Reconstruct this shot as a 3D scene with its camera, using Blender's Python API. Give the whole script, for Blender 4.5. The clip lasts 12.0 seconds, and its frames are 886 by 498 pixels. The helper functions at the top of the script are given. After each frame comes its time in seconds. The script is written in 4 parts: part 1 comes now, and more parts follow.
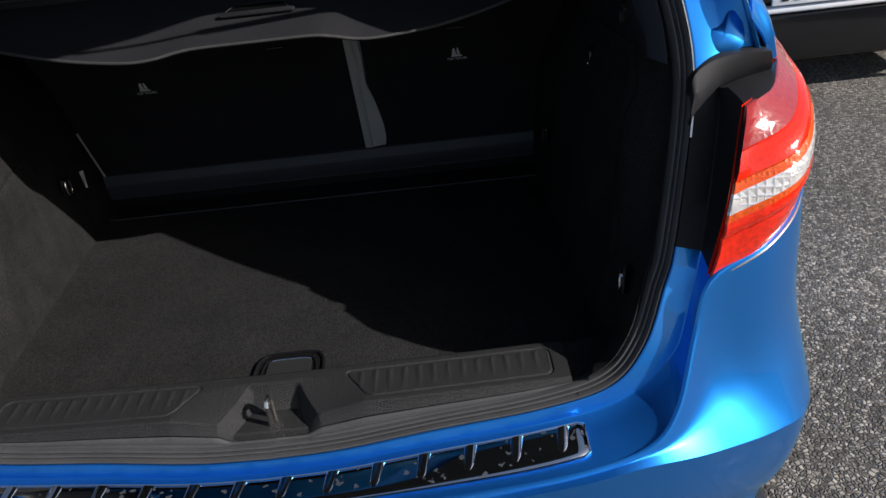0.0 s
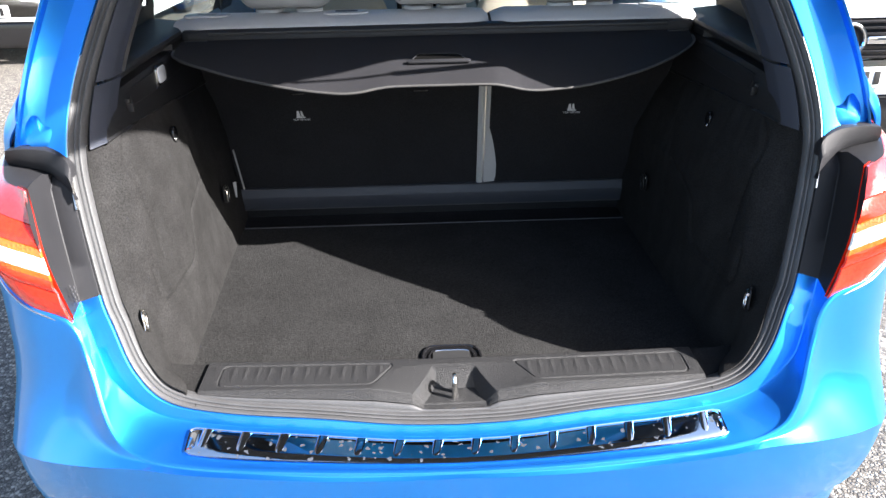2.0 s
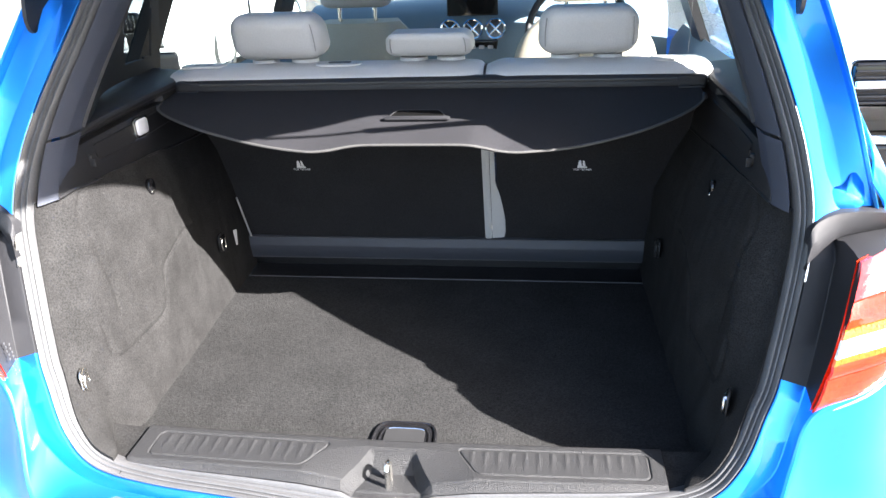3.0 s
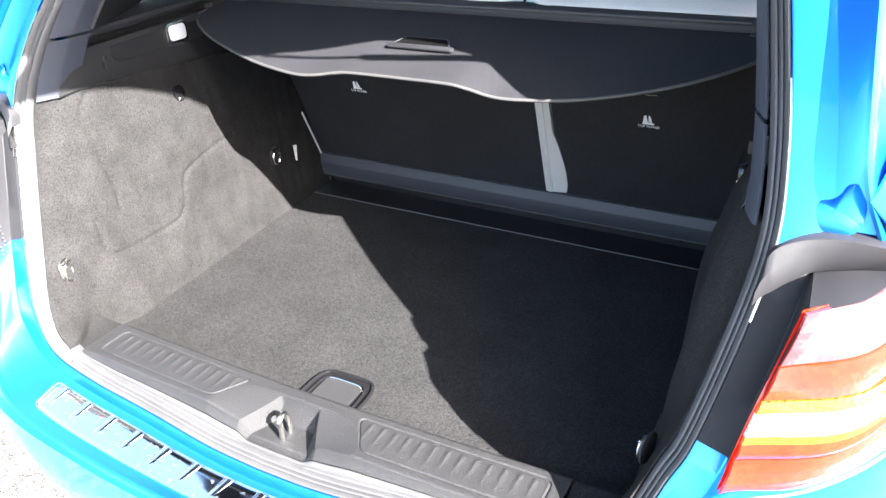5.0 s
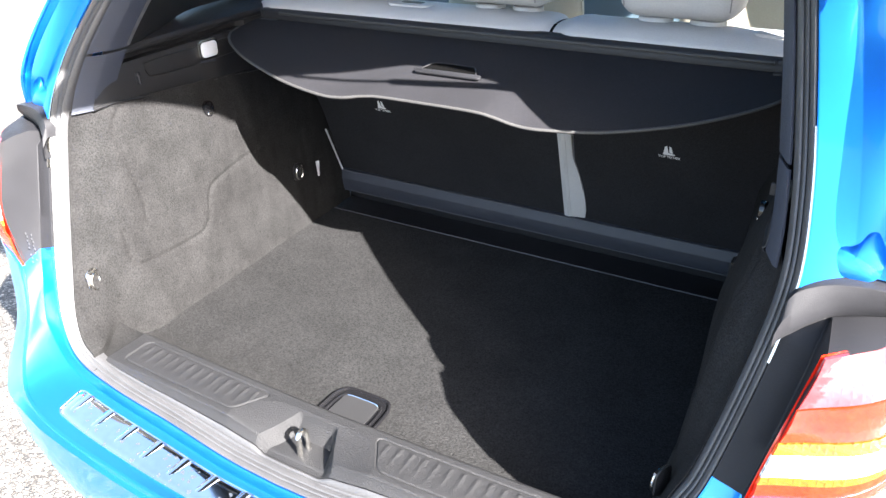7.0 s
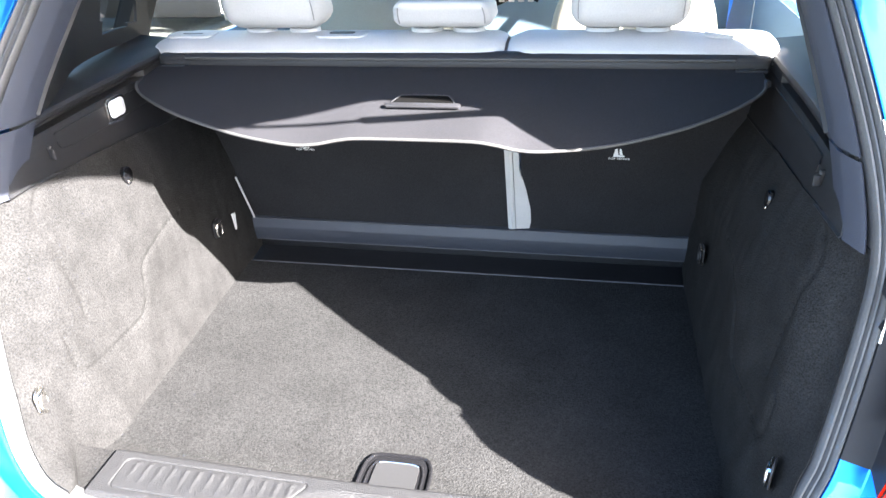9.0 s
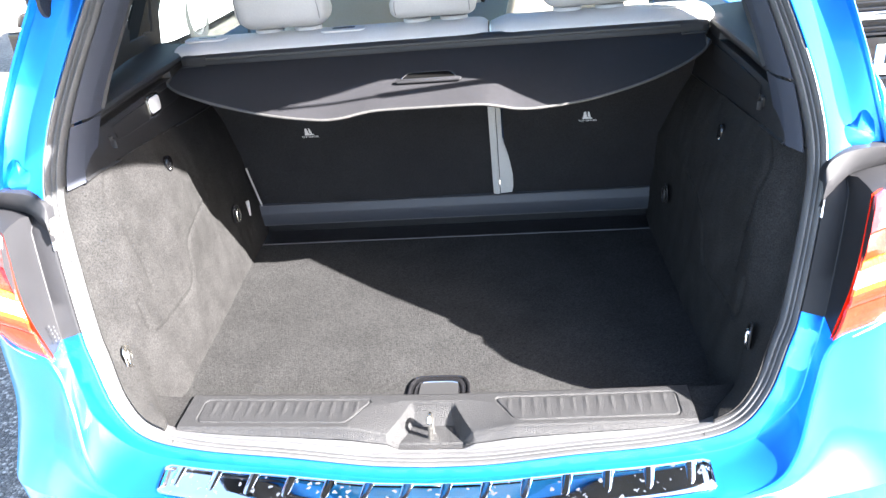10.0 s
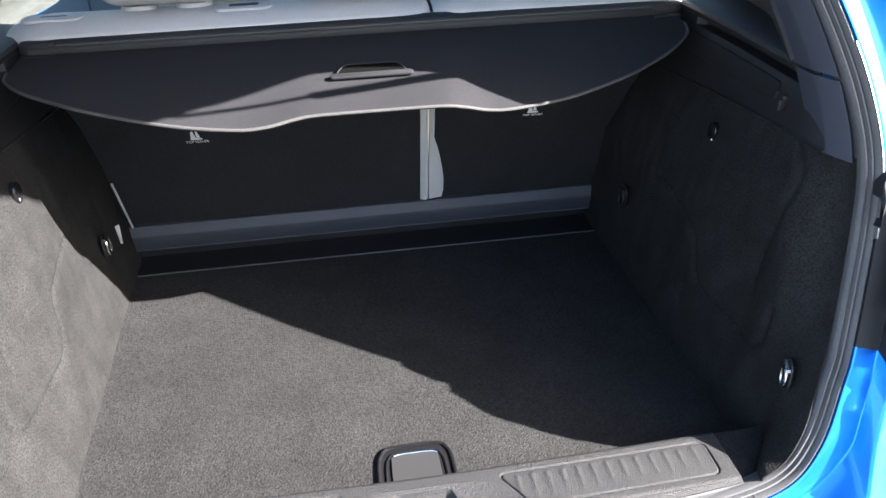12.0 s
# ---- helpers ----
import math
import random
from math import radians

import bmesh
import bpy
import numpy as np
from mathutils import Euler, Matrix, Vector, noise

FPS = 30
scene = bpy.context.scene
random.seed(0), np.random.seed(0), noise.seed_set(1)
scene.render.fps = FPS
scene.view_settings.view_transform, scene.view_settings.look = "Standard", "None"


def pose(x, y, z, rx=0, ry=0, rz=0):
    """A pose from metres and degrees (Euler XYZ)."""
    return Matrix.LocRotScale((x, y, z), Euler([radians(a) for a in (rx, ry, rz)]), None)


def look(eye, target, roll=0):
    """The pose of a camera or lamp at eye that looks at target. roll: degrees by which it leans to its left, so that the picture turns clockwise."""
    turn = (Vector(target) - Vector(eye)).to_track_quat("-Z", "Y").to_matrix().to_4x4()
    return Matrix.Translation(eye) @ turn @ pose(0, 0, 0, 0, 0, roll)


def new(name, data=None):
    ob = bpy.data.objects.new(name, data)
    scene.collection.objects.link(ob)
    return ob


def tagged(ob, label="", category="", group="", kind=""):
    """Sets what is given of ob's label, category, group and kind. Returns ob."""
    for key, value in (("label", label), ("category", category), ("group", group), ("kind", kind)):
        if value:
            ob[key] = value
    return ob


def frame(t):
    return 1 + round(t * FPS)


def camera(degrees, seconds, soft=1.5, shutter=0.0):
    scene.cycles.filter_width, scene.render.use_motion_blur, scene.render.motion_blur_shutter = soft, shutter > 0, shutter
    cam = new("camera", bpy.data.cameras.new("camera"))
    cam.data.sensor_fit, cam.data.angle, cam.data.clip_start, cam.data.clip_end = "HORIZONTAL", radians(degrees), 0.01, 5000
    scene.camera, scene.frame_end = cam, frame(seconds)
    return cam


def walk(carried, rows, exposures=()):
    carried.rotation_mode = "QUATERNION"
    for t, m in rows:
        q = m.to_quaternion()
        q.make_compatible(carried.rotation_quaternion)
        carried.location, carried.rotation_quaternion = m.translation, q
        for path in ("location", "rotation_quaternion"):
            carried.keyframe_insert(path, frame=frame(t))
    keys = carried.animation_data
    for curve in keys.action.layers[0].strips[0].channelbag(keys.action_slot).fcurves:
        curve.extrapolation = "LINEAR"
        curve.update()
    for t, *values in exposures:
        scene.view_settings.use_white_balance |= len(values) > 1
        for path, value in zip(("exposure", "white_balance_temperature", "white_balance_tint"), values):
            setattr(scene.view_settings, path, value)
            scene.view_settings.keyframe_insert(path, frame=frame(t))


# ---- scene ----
cam = camera(62.3, 12.0)
PATH = [
    (0, (0.292, -0.787, 1.381), (0.247, 0.947, 0.385), -6.8),
    (0.5, (0.285, -0.764, 1.367), (0.12, 0.924, 0.307), -6.6),
    (1, (0.235, -0.821, 1.392), (0.055, 0.908, 0.404), -5.2),
    (1.5, (0.064, -0.924, 1.434), (0.046, 0.854, 0.519), -1.5),
    (2, (-0.038, -1.016, 1.453), (0.002, 0.781, 0.575), -1.2),
    (2.5, (0.021, -1.003, 1.478), (0.008, 0.819, 0.652), -2.0),
    (3, (0.228, -0.886, 1.48), (-0.026, 0.926, 0.673), -2.4),
    (3.5, (0.279, -0.701, 1.473), (-0.122, 1.046, 0.585), -2.2),
    (3.7, (0.295, -0.628, 1.473), (-0.173, 1.074, 0.533), -1.5),
    (5.3, (0.663, -0.597, 1.448), (-0.219, 0.913, 0.478), -3.2),
    (5.5, (0.634, -0.619, 1.467), (-0.2, 0.908, 0.481), -1.9),
    (6, (0.626, -0.629, 1.481), (-0.207, 0.89, 0.481), -1.3),
    (6.5, (0.628, -0.624, 1.477), (-0.246, 0.904, 0.527), -1.5),
    (7, (0.623, -0.612, 1.48), (-0.267, 0.907, 0.531), -1.3),
    (7.2, (0.619, -0.603, 1.488), (-0.271, 0.907, 0.525), -1.9),
    (9, (0.272, -0.661, 1.508), (-0.107, 1.058, 0.56), -2.8),
    (9.5, (0.184, -0.806, 1.498), (-0.042, 0.949, 0.566), -2.9),
    (10, (0.16, -0.925, 1.505), (-0.05, 0.84, 0.587), -5.5),
    (10.5, (0.052, -0.924, 1.517), (0.004, 0.836, 0.569), -3.1),
    (11, (-0.105, -0.916, 1.524), (0.078, 0.814, 0.537), -3.7),
    (11.5, (-0.168, -0.86, 1.522), (0.107, 0.831, 0.489), -1.7),
    (12, (-0.053, -0.631, 1.48), (0.176, 1.079, 0.468), -1.9),
]
EXPOSURES = [(0, .45), (.5, 1.1), (1, 1.85), (1.5, 2.4), (2, 2.75), (2.5, 3.0), (3, 3.6), (3.5, 4.25), (5.3, 3.95), (6, 3.65), (6.5, 3.7), (7.2, 3.7), (9.0, 4.72), (9.5, 4.75), (10, 4.25), (10.5, 3.65), (11, 3.25), (11.5, 2.95), (12, 3.6)]
walk(cam, [(t, look(eye, target, roll)) for t, eye, target, roll in PATH], EXPOSURES)

# ---- light ----
SUN_DIR = Vector((-1.43, 0.62, -1.0)).normalized()     # the way the sunlight travels
world = bpy.data.worlds.new("sky")
scene.world = world
world.use_nodes = True
wn = world.node_tree.nodes
sky = wn.new("ShaderNodeTexSky")
sky.sky_type = "NISHITA"
sky.sun_disc = False
sky.dust_density = 2.0
sky.sun_elevation = math.asin(-SUN_DIR.z)
sky.sun_rotation = math.atan2(-SUN_DIR.x, -SUN_DIR.y)
wn["Background"].inputs[1].default_value = 0.075
world.node_tree.links.new(sky.outputs[0], wn["Background"].inputs[0])
sun_data = bpy.data.lights.new("sun", "SUN")
sun_data.energy, sun_data.angle, sun_data.color = 5.0, radians(0.5), (1.0, 0.955, 0.92)
sun = new("sun", sun_data)
sun.matrix_world = look((6, -3, 6), Vector((6, -3, 6)) + SUN_DIR)


# ---- materials ----
def material(name, color, rough=0.5, metal=0.0, grain=0.0, scale=200.0, blotch=0.0, blotch_scale=6.0, bump=0.0,
             bump_scale=0.0, coat=0.0, spec=0.5, sheen=0.0, rough_var=0.0):
    """A principled surface, with colour grain at one scale, blotches at another, and fine relief."""
    m = bpy.data.materials.new(name)
    m.use_nodes = True
    n, l = m.node_tree.nodes, m.node_tree.links
    p = n["Principled BSDF"]
    p.inputs["Roughness"].default_value = rough
    p.inputs["Metallic"].default_value = metal
    p.inputs["Coat Weight"].default_value = coat
    p.inputs["Coat Roughness"].default_value = 0.06
    p.inputs["Specular IOR Level"].default_value = spec
    p.inputs["Sheen Weight"].default_value = sheen
    p.inputs["Base Color"].default_value = (*color, 1)
    co = n.new("ShaderNodeTexCoord")
    if grain or blotch:
        a = n.new("ShaderNodeTexNoise")
        a.inputs["Scale"].default_value, a.inputs["Detail"].default_value = scale, 3
        b = n.new("ShaderNodeTexNoise")
        b.inputs["Scale"].default_value, b.inputs["Detail"].default_value = blotch_scale, 5
        for t in (a, b):
            l.new(co.outputs["Object"], t.inputs["Vector"])
        ra, rb = n.new("ShaderNodeMapRange"), n.new("ShaderNodeMapRange")
        for r, t, amount in ((ra, a, grain), (rb, b, blotch)):
            r.inputs["From Min"].default_value, r.inputs["From Max"].default_value = 0.3, 0.7
            r.inputs["To Min"].default_value, r.inputs["To Max"].default_value = 1 - amount, 1 + amount
            l.new(t.outputs["Fac"], r.inputs["Value"])
        mul = n.new("ShaderNodeMath")
        mul.operation = "MULTIPLY"
        l.new(ra.outputs[0], mul.inputs[0])
        l.new(rb.outputs[0], mul.inputs[1])
        vec = n.new("ShaderNodeVectorMath")
        vec.operation = "SCALE"
        vec.inputs[0].default_value = color
        l.new(mul.outputs[0], vec.inputs["Scale"])
        l.new(vec.outputs[0], p.inputs["Base Color"])
        if rough_var:
            rr = n.new("ShaderNodeMapRange")
            rr.inputs["From Min"].default_value, rr.inputs["From Max"].default_value = 0.3, 0.7
            rr.inputs["To Min"].default_value, rr.inputs["To Max"].default_value = max(0.02, rough - rough_var), rough + rough_var
            l.new(b.outputs["Fac"], rr.inputs["Value"])
            l.new(rr.outputs[0], p.inputs["Roughness"])
    if bump:
        t = n.new("ShaderNodeTexNoise")
        t.inputs["Scale"].default_value, t.inputs["Detail"].default_value = bump_scale or scale, 2
        l.new(co.outputs["Object"], t.inputs["Vector"])
        bu = n.new("ShaderNodeBump")
        bu.inputs["Strength"].default_value, bu.inputs["Distance"].default_value = bump, 0.002
        l.new(t.outputs["Fac"], bu.inputs["Height"])
        l.new(bu.outputs[0], p.inputs["Normal"])
    return m


def glass(name, color, rough=0.0):
    """A thin pane: tinted see-through with a clear gloss."""
    m = bpy.data.materials.new(name)
    m.use_nodes = True
    n, l = m.node_tree.nodes, m.node_tree.links
    n.remove(n["Principled BSDF"])
    tr, gl, mix, fr, pw, ma = (n.new("ShaderNode" + k) for k in ("BsdfTransparent", "BsdfGlossy", "MixShader", "LayerWeight", "Math", "Math"))
    tr.inputs[0].default_value = (*color, 1)
    gl.inputs["Roughness"].default_value = rough
    fr.inputs["Blend"].default_value = 0.5
    pw.operation, ma.operation = "POWER", "MULTIPLY_ADD"
    pw.inputs[1].default_value, ma.inputs[1].default_value, ma.inputs[2].default_value = 4.0, 0.6, 0.025
    l.new(fr.outputs["Facing"], pw.inputs[0])
    l.new(pw.outputs[0], ma.inputs[0])
    l.new(ma.outputs[0], mix.inputs[0])
    l.new(tr.outputs[0], mix.inputs[1])
    l.new(gl.outputs[0], mix.inputs[2])
    l.new(mix.outputs[0], n["Material Output"].inputs[0])
    return m


def flake_paint():
    """Metallic lacquer: a deep blue base under clear coat, with the flakes' own pale, tighter sheen."""
    m = material("blue_metallic_paint", (0.012, 0.145, 0.78), 0.40, 0.88, 0.06, 900, 0.03, 3, coat=1.0)
    n, l = m.node_tree.nodes, m.node_tree.links
    g, mix = n.new("ShaderNodeBsdfGlossy"), n.new("ShaderNodeMixShader")
    g.inputs["Color"].default_value = (0.05, 0.62, 1.0, 1)
    g.inputs["Roughness"].default_value = 0.38
    mix.inputs[0].default_value = 0.31
    l.new(n["Principled BSDF"].outputs[0], mix.inputs[1])
    l.new(g.outputs[0], mix.inputs[2])
    l.new(mix.outputs[0], n["Material Output"].inputs[0])
    return m


PAINT = flake_paint()
WHITE_PAINT = material("white_paint", (0.80, 0.80, 0.80), 0.3, 0, 0.02, 60, 0.02, 2, coat=0.8)
CARPET = material("charcoal_felt", (0.0175, 0.0172, 0.0172), 0.95, 0, 0.42, 380, 0.16, 20, 0.7, 370, spec=0.06)
FLOOR_CARPET = material("charcoal_floor_carpet", (0.0185, 0.0184, 0.0185), 0.95, 0, 0.45, 300, 0.16, 10, 1.0, 330, spec=0.08)
def lint(m, scale, size):
    """Pale flecks of lint and grit scattered over a carpet."""
    n, l = m.node_tree.nodes, m.node_tree.links
    p = n["Principled BSDF"]
    co, vo, less, pick, both, mix = (n.new("ShaderNode" + k) for k in ("TexCoord", "TexVoronoi", "Math", "Math", "Math", "Mix"))
    sep = n.new("ShaderNodeSeparateColor")
    vo.inputs["Scale"].default_value = scale
    l.new(co.outputs["Object"], vo.inputs["Vector"])
    less.operation, pick.operation, both.operation = "LESS_THAN", "GREATER_THAN", "MULTIPLY"
    less.inputs[1].default_value, pick.inputs[1].default_value = size, 0.86
    l.new(vo.outputs["Distance"], less.inputs[0])
    l.new(vo.outputs["Color"], sep.inputs[0])
    l.new(sep.outputs[0], pick.inputs[0])
    l.new(less.outputs[0], both.inputs[0])
    l.new(pick.outputs[0], both.inputs[1])
    mix.data_type = "RGBA"
    l.new(both.outputs[0], mix.inputs[0])
    l.new(p.inputs["Base Color"].links[0].from_socket, mix.inputs[6])
    mix.inputs[7].default_value = (0.045, 0.043, 0.040, 1)
    l.new(mix.outputs[2], p.inputs["Base Color"])
    return m


def nap(m, size, amount):
    """Pile brushed this way and that: long soft patches of lighter and darker cloth."""
    n, l = m.node_tree.nodes, m.node_tree.links
    p = n["Principled BSDF"]
    co, mp, no, mr, sc = (n.new("ShaderNode" + k) for k in ("TexCoord", "Mapping", "TexNoise", "MapRange", "VectorMath"))
    mp.inputs["Scale"].default_value = size
    no.inputs["Scale"].default_value, no.inputs["Detail"].default_value = 1.0, 4
    mr.inputs["From Min"].default_value, mr.inputs["From Max"].default_value = .32, .68
    mr.inputs["To Min"].default_value, mr.inputs["To Max"].default_value = 1 - amount, 1 + amount
    sc.operation = "SCALE"
    l.new(co.outputs["Object"], mp.inputs["Vector"])
    l.new(mp.outputs[0], no.inputs["Vector"])
    l.new(no.outputs["Fac"], mr.inputs["Value"])
    l.new(p.inputs["Base Color"].links[0].from_socket, sc.inputs[0])
    l.new(mr.outputs[0], sc.inputs["Scale"])
    l.new(sc.outputs[0], p.inputs["Base Color"])
    return m


nap(CARPET, (34, 40, 9), 0.08)
lint(FLOOR_CARPET, 150, 0.10)
lint(CARPET, 130, 0.08)
CARPET_DARK = material("black_seatback_carpet", (0.0172, 0.0170, 0.0186), 0.95, 0, 0.3, 420, 0.1, 8, 0.6, 420, spec=0.1)
COVER = material("charcoal_cover_cloth", (0.0132, 0.0131, 0.0154), 0.85, 0, 0.32, 520, 0.08, 7, 0.4, 900, spec=0.2)
PLASTIC = material("grained_grey_plastic", (0.0185, 0.0185, 0.0195), 0.50, 0, 0.22, 900, 0.06, 10, 1.0, 620, spec=0.26)
DARK = material("black_trim_plastic", (0.0115, 0.0115, 0.0128), 0.5, 0, 0.1, 600, 0.08, 8, 0.4, 1100, spec=0.4)
TRIM = material("slate_pillar_trim", (0.025, 0.029, 0.042), 0.6, 0, 0.08, 700, 0.05, 8, 0.3, 1200, spec=0.4)
RUBBER = material("black_rubber_seal", (0.052, 0.052, 0.054), 0.42, 0, 0.12, 300, 0.12, 14, 0.2, 400, spec=0.5)
HOUSING = material("lamp_housing_plastic", (0.0145, 0.0145, 0.0165), 0.55, 0, 0.1, 500, 0.15, 12, 0.3, 1100, spec=0.26)
CHROME = material("polished_steel", (0.78, 0.79, 0.80), 0.09, 1.0, 0.04, 90, 0.05, 14, rough_var=0.07)
def bubbled(m, scale):
    """A protective film on the polish, lifted here and there into dull blisters."""
    n, l = m.node_tree.nodes, m.node_tree.links
    p = n["Principled BSDF"]
    co, no, add, vo, sep, less, pick, both_of, mix = (n.new("ShaderNode" + k) for k in ("TexCoord", "TexNoise", "VectorMath", "TexVoronoi", "SeparateColor", "Math", "Math", "Math", "MixShader"))
    no.inputs["Scale"].default_value = 130
    add.operation = "MULTIPLY_ADD"
    add.inputs[1].default_value = (.012, .012, .012)
    l.new(co.outputs["Object"], no.inputs["Vector"])
    l.new(no.outputs["Color"], add.inputs[0])
    l.new(co.outputs["Object"], add.inputs[2])
    vo.inputs["Scale"].default_value = scale
    l.new(add.outputs[0], vo.inputs["Vector"])
    l.new(vo.outputs["Color"], sep.inputs[0])
    less.operation, pick.operation, both_of.operation = "LESS_THAN", "GREATER_THAN", "MULTIPLY"
    less.inputs[1].default_value, pick.inputs[1].default_value = .27, .50
    l.new(vo.outputs["Distance"], less.inputs[0])
    l.new(sep.outputs[0], pick.inputs[0])
    l.new(less.outputs[0], both_of.inputs[0])
    l.new(pick.outputs[0], both_of.inputs[1])
    dull = n.new("ShaderNodeBsdfPrincipled")
    dull.inputs["Base Color"].default_value = (.11, .125, .15, 1)
    dull.inputs["Metallic"].default_value = .6
    dull.inputs["Roughness"].default_value = .32
    l.new(both_of.outputs[0], mix.inputs[0])
    l.new(p.outputs[0], mix.inputs[1])
    l.new(dull.outputs[0], mix.inputs[2])
    l.new(mix.outputs[0], n["Material Output"].inputs[0])
    return m


GUARD = bubbled(material("filmed_polished_steel", (0.72, 0.74, 0.76), 0.045, 1.0, 0.04, 90, 0.05, 14, rough_var=0.03), 80)
STEEL = material("bright_zinc_steel", (0.7, 0.68, 0.64), 0.25, 1.0, 0.08, 60, 0.1, 20)
GLOSS = material("piano_black_plastic", (0.008, 0.008, 0.009), 0.12, 0, 0.1, 30, 0.1, 9)
VINYL = material("pale_grey_vinyl", (0.40, 0.395, 0.39), 0.55, 0, 0.04, 300, 0.05, 7, 0.35, 420, spec=0.35)
VINYL_BACK = material("cream_seat_vinyl", (0.34, 0.31, 0.25), 0.6, 0, 0.05, 300, 0.05, 6, 0.35, 420, spec=0.3)
SEAM_THREAD = material("grey_seam", (0.20, 0.198, 0.195), 0.7, 0, 0.1, 500, 0.05, 8)
PIPING = material("grey_stitched_hem", (0.035, 0.034, 0.033), 0.7, 0, 0.15, 500, 0.05, 8, 0.3, 700)
EDGE_GREY = material("pale_grey_edging", (0.048, 0.048, 0.052), 0.6, 0, 0.1, 200, 0.1, 9)
RAIL = material("slate_rail_plastic", (0.025, 0.028, 0.037), 0.5, 0, 0.08, 700, 0.05, 8, 0.3, 1200, spec=0.5)
DASH = material("slate_dashboard", (0.10, 0.15, 0.19), 0.5, 0, 0.06, 400, 0.05, 6, 0.3, 700)
RED = material("red_lamp_plastic", (0.72, 0.020, 0.005), 0.16, 0, 0.2, 160, 0.15, 14, 0.25, 220, coat=0.6)
def facets(name, color, metal, scale, tilt):
    """Moulded lamp optics: small square cells, each tipped its own way, under a clear coat."""
    m = material(name, color, 0.14, metal, 0.12, 160, 0.08, 9, coat=0.7)
    n, l = m.node_tree.nodes, m.node_tree.links
    co, vo, bu = n.new("ShaderNodeTexCoord"), n.new("ShaderNodeTexVoronoi"), n.new("ShaderNodeBump")
    vo.distance = "CHEBYCHEV"
    vo.inputs["Scale"].default_value, vo.inputs["Randomness"].default_value = scale, 0.25
    bu.inputs["Strength"].default_value, bu.inputs["Distance"].default_value = tilt, 0.003
    l.new(co.outputs["Object"], vo.inputs["Vector"])
    l.new(vo.outputs["Distance"], bu.inputs["Height"])
    l.new(bu.outputs[0], n["Principled BSDF"].inputs["Normal"])
    return m


PINK = facets("pale_red_lamp_plastic", (0.30, 0.030, 0.034), 0.0, 120, 0.18)
AMBER = facets("orange_lamp_plastic", (0.68, 0.085, 0.01), 0.0, 150, 0.6)
CLEAR_LAMP = facets("clear_lamp_facets", (0.82, 0.80, 0.80), 0.45, 100, 1.0)
LENS = material("white_lamp_lens", (0.60, 0.61, 0.64), 0.2, 0, 0.05, 60, 0.05, 9, coat=0.6)
ICON = material("white_print", (0.62, 0.62, 0.62), 0.6, 0, 0.05, 200, 0.05, 20)
PLATE_INK = material("black_print", (0.01, 0.01, 0.01), 0.5, 0, 0.05, 100, 0.05, 20)
PLATE_WHITE = material("plate_white", (0.75, 0.75, 0.74), 0.4, 0, 0.03, 100, 0.04, 8)
RIM = material("alloy_rim", (0.45, 0.45, 0.46), 0.3, 0.9, 0.05, 60, 0.05, 8)
TYRE = material("tyre_rubber", (0.018, 0.018, 0.018), 0.8, 0, 0.15, 90, 0.1, 8, 0.4, 120)
TINT = glass("tinted_glass", (0.40, 0.44, 0.45))
SLOT_SHADE = material("slot_shade_black", (0.0025, 0.0025, 0.0025), 0.9, 0, 0.1, 300, 0.1, 9, spec=0.05)
CLEAR = glass("clear_glass", (0.80, 0.85, 0.84))


# ---- mesh helpers ----
def spline(points, n):
    """n points, evenly spread over the knots of a smooth curve through the points."""
    p = np.array(points, float)
    q = np.vstack([2 * p[0] - p[1], p, 2 * p[-1] - p[-2]])
    out = []
    for u in np.linspace(0, len(p) - 1, n):
        i = min(int(u), len(p) - 2)
        f = u - i
        a, b, c, d = q[i:i + 4]
        out.append(0.5 * (2 * b + (c - a) * f + (2 * a - 5 * b + 4 * c - d) * f * f + (3 * b - a - 3 * c + d) * f ** 3))
    return np.array(out)


def patch(rows, nu, nv):
    """A smooth grid of nu x nv points through a coarse grid of rows."""
    coarse = [spline(r, nv) for r in rows]
    cols = [spline([r[j] for r in coarse], nu) for j in range(nv)]
    return [[cols[j][i] for j in range(nv)] for i in range(nu)]


def finish(name, bm, mat, parent=None, label="", sharp=38.0):
    bmesh.ops.recalc_face_normals(bm, faces=bm.faces)
    me = bpy.data.meshes.new(name)
    bm.to_mesh(me)
    bm.free()
    me.materials.append(mat)
    me.shade_smooth()
    me.set_sharp_from_angle(angle=radians(sharp))
    ob = new(name, me)
    if parent is not None:
        ob.parent = parent
    if label:
        ob["label"] = label
    return ob


part = finish


def grid(rows, closed=False, thick=0.0, mirror=False):
    """A bmesh sheet over rows of points; thick gives it a second face; mirror turns x over."""
    bm = bmesh.new()
    s = -1 if mirror else 1
    vs = [[bm.verts.new((s * p[0], p[1], p[2])) for p in r] for r in rows]
    n = len(vs[0])
    for a, b in zip(vs, vs[1:]):
        for j in range(n if closed else n - 1):
            k = (j + 1) % n
            try:
                bm.faces.new((a[j], a[k], b[k], b[j]))
            except ValueError:
                pass
    bmesh.ops.remove_doubles(bm, verts=bm.verts, dist=1e-5)
    bmesh.ops.recalc_face_normals(bm, faces=bm.faces)
    if thick:
        bmesh.ops.solidify(bm, geom=bm.faces[:], thickness=thick)
    return bm


def slab(rows, push):
    """A sheet over rows of points, given body by pushing a copy of it along one vector."""
    bm = grid(rows)
    r = bmesh.ops.extrude_face_region(bm, geom=bm.faces[:])
    bmesh.ops.translate(bm, vec=push, verts=[v for v in r["geom"] if isinstance(v, bmesh.types.BMVert)])
    return bm


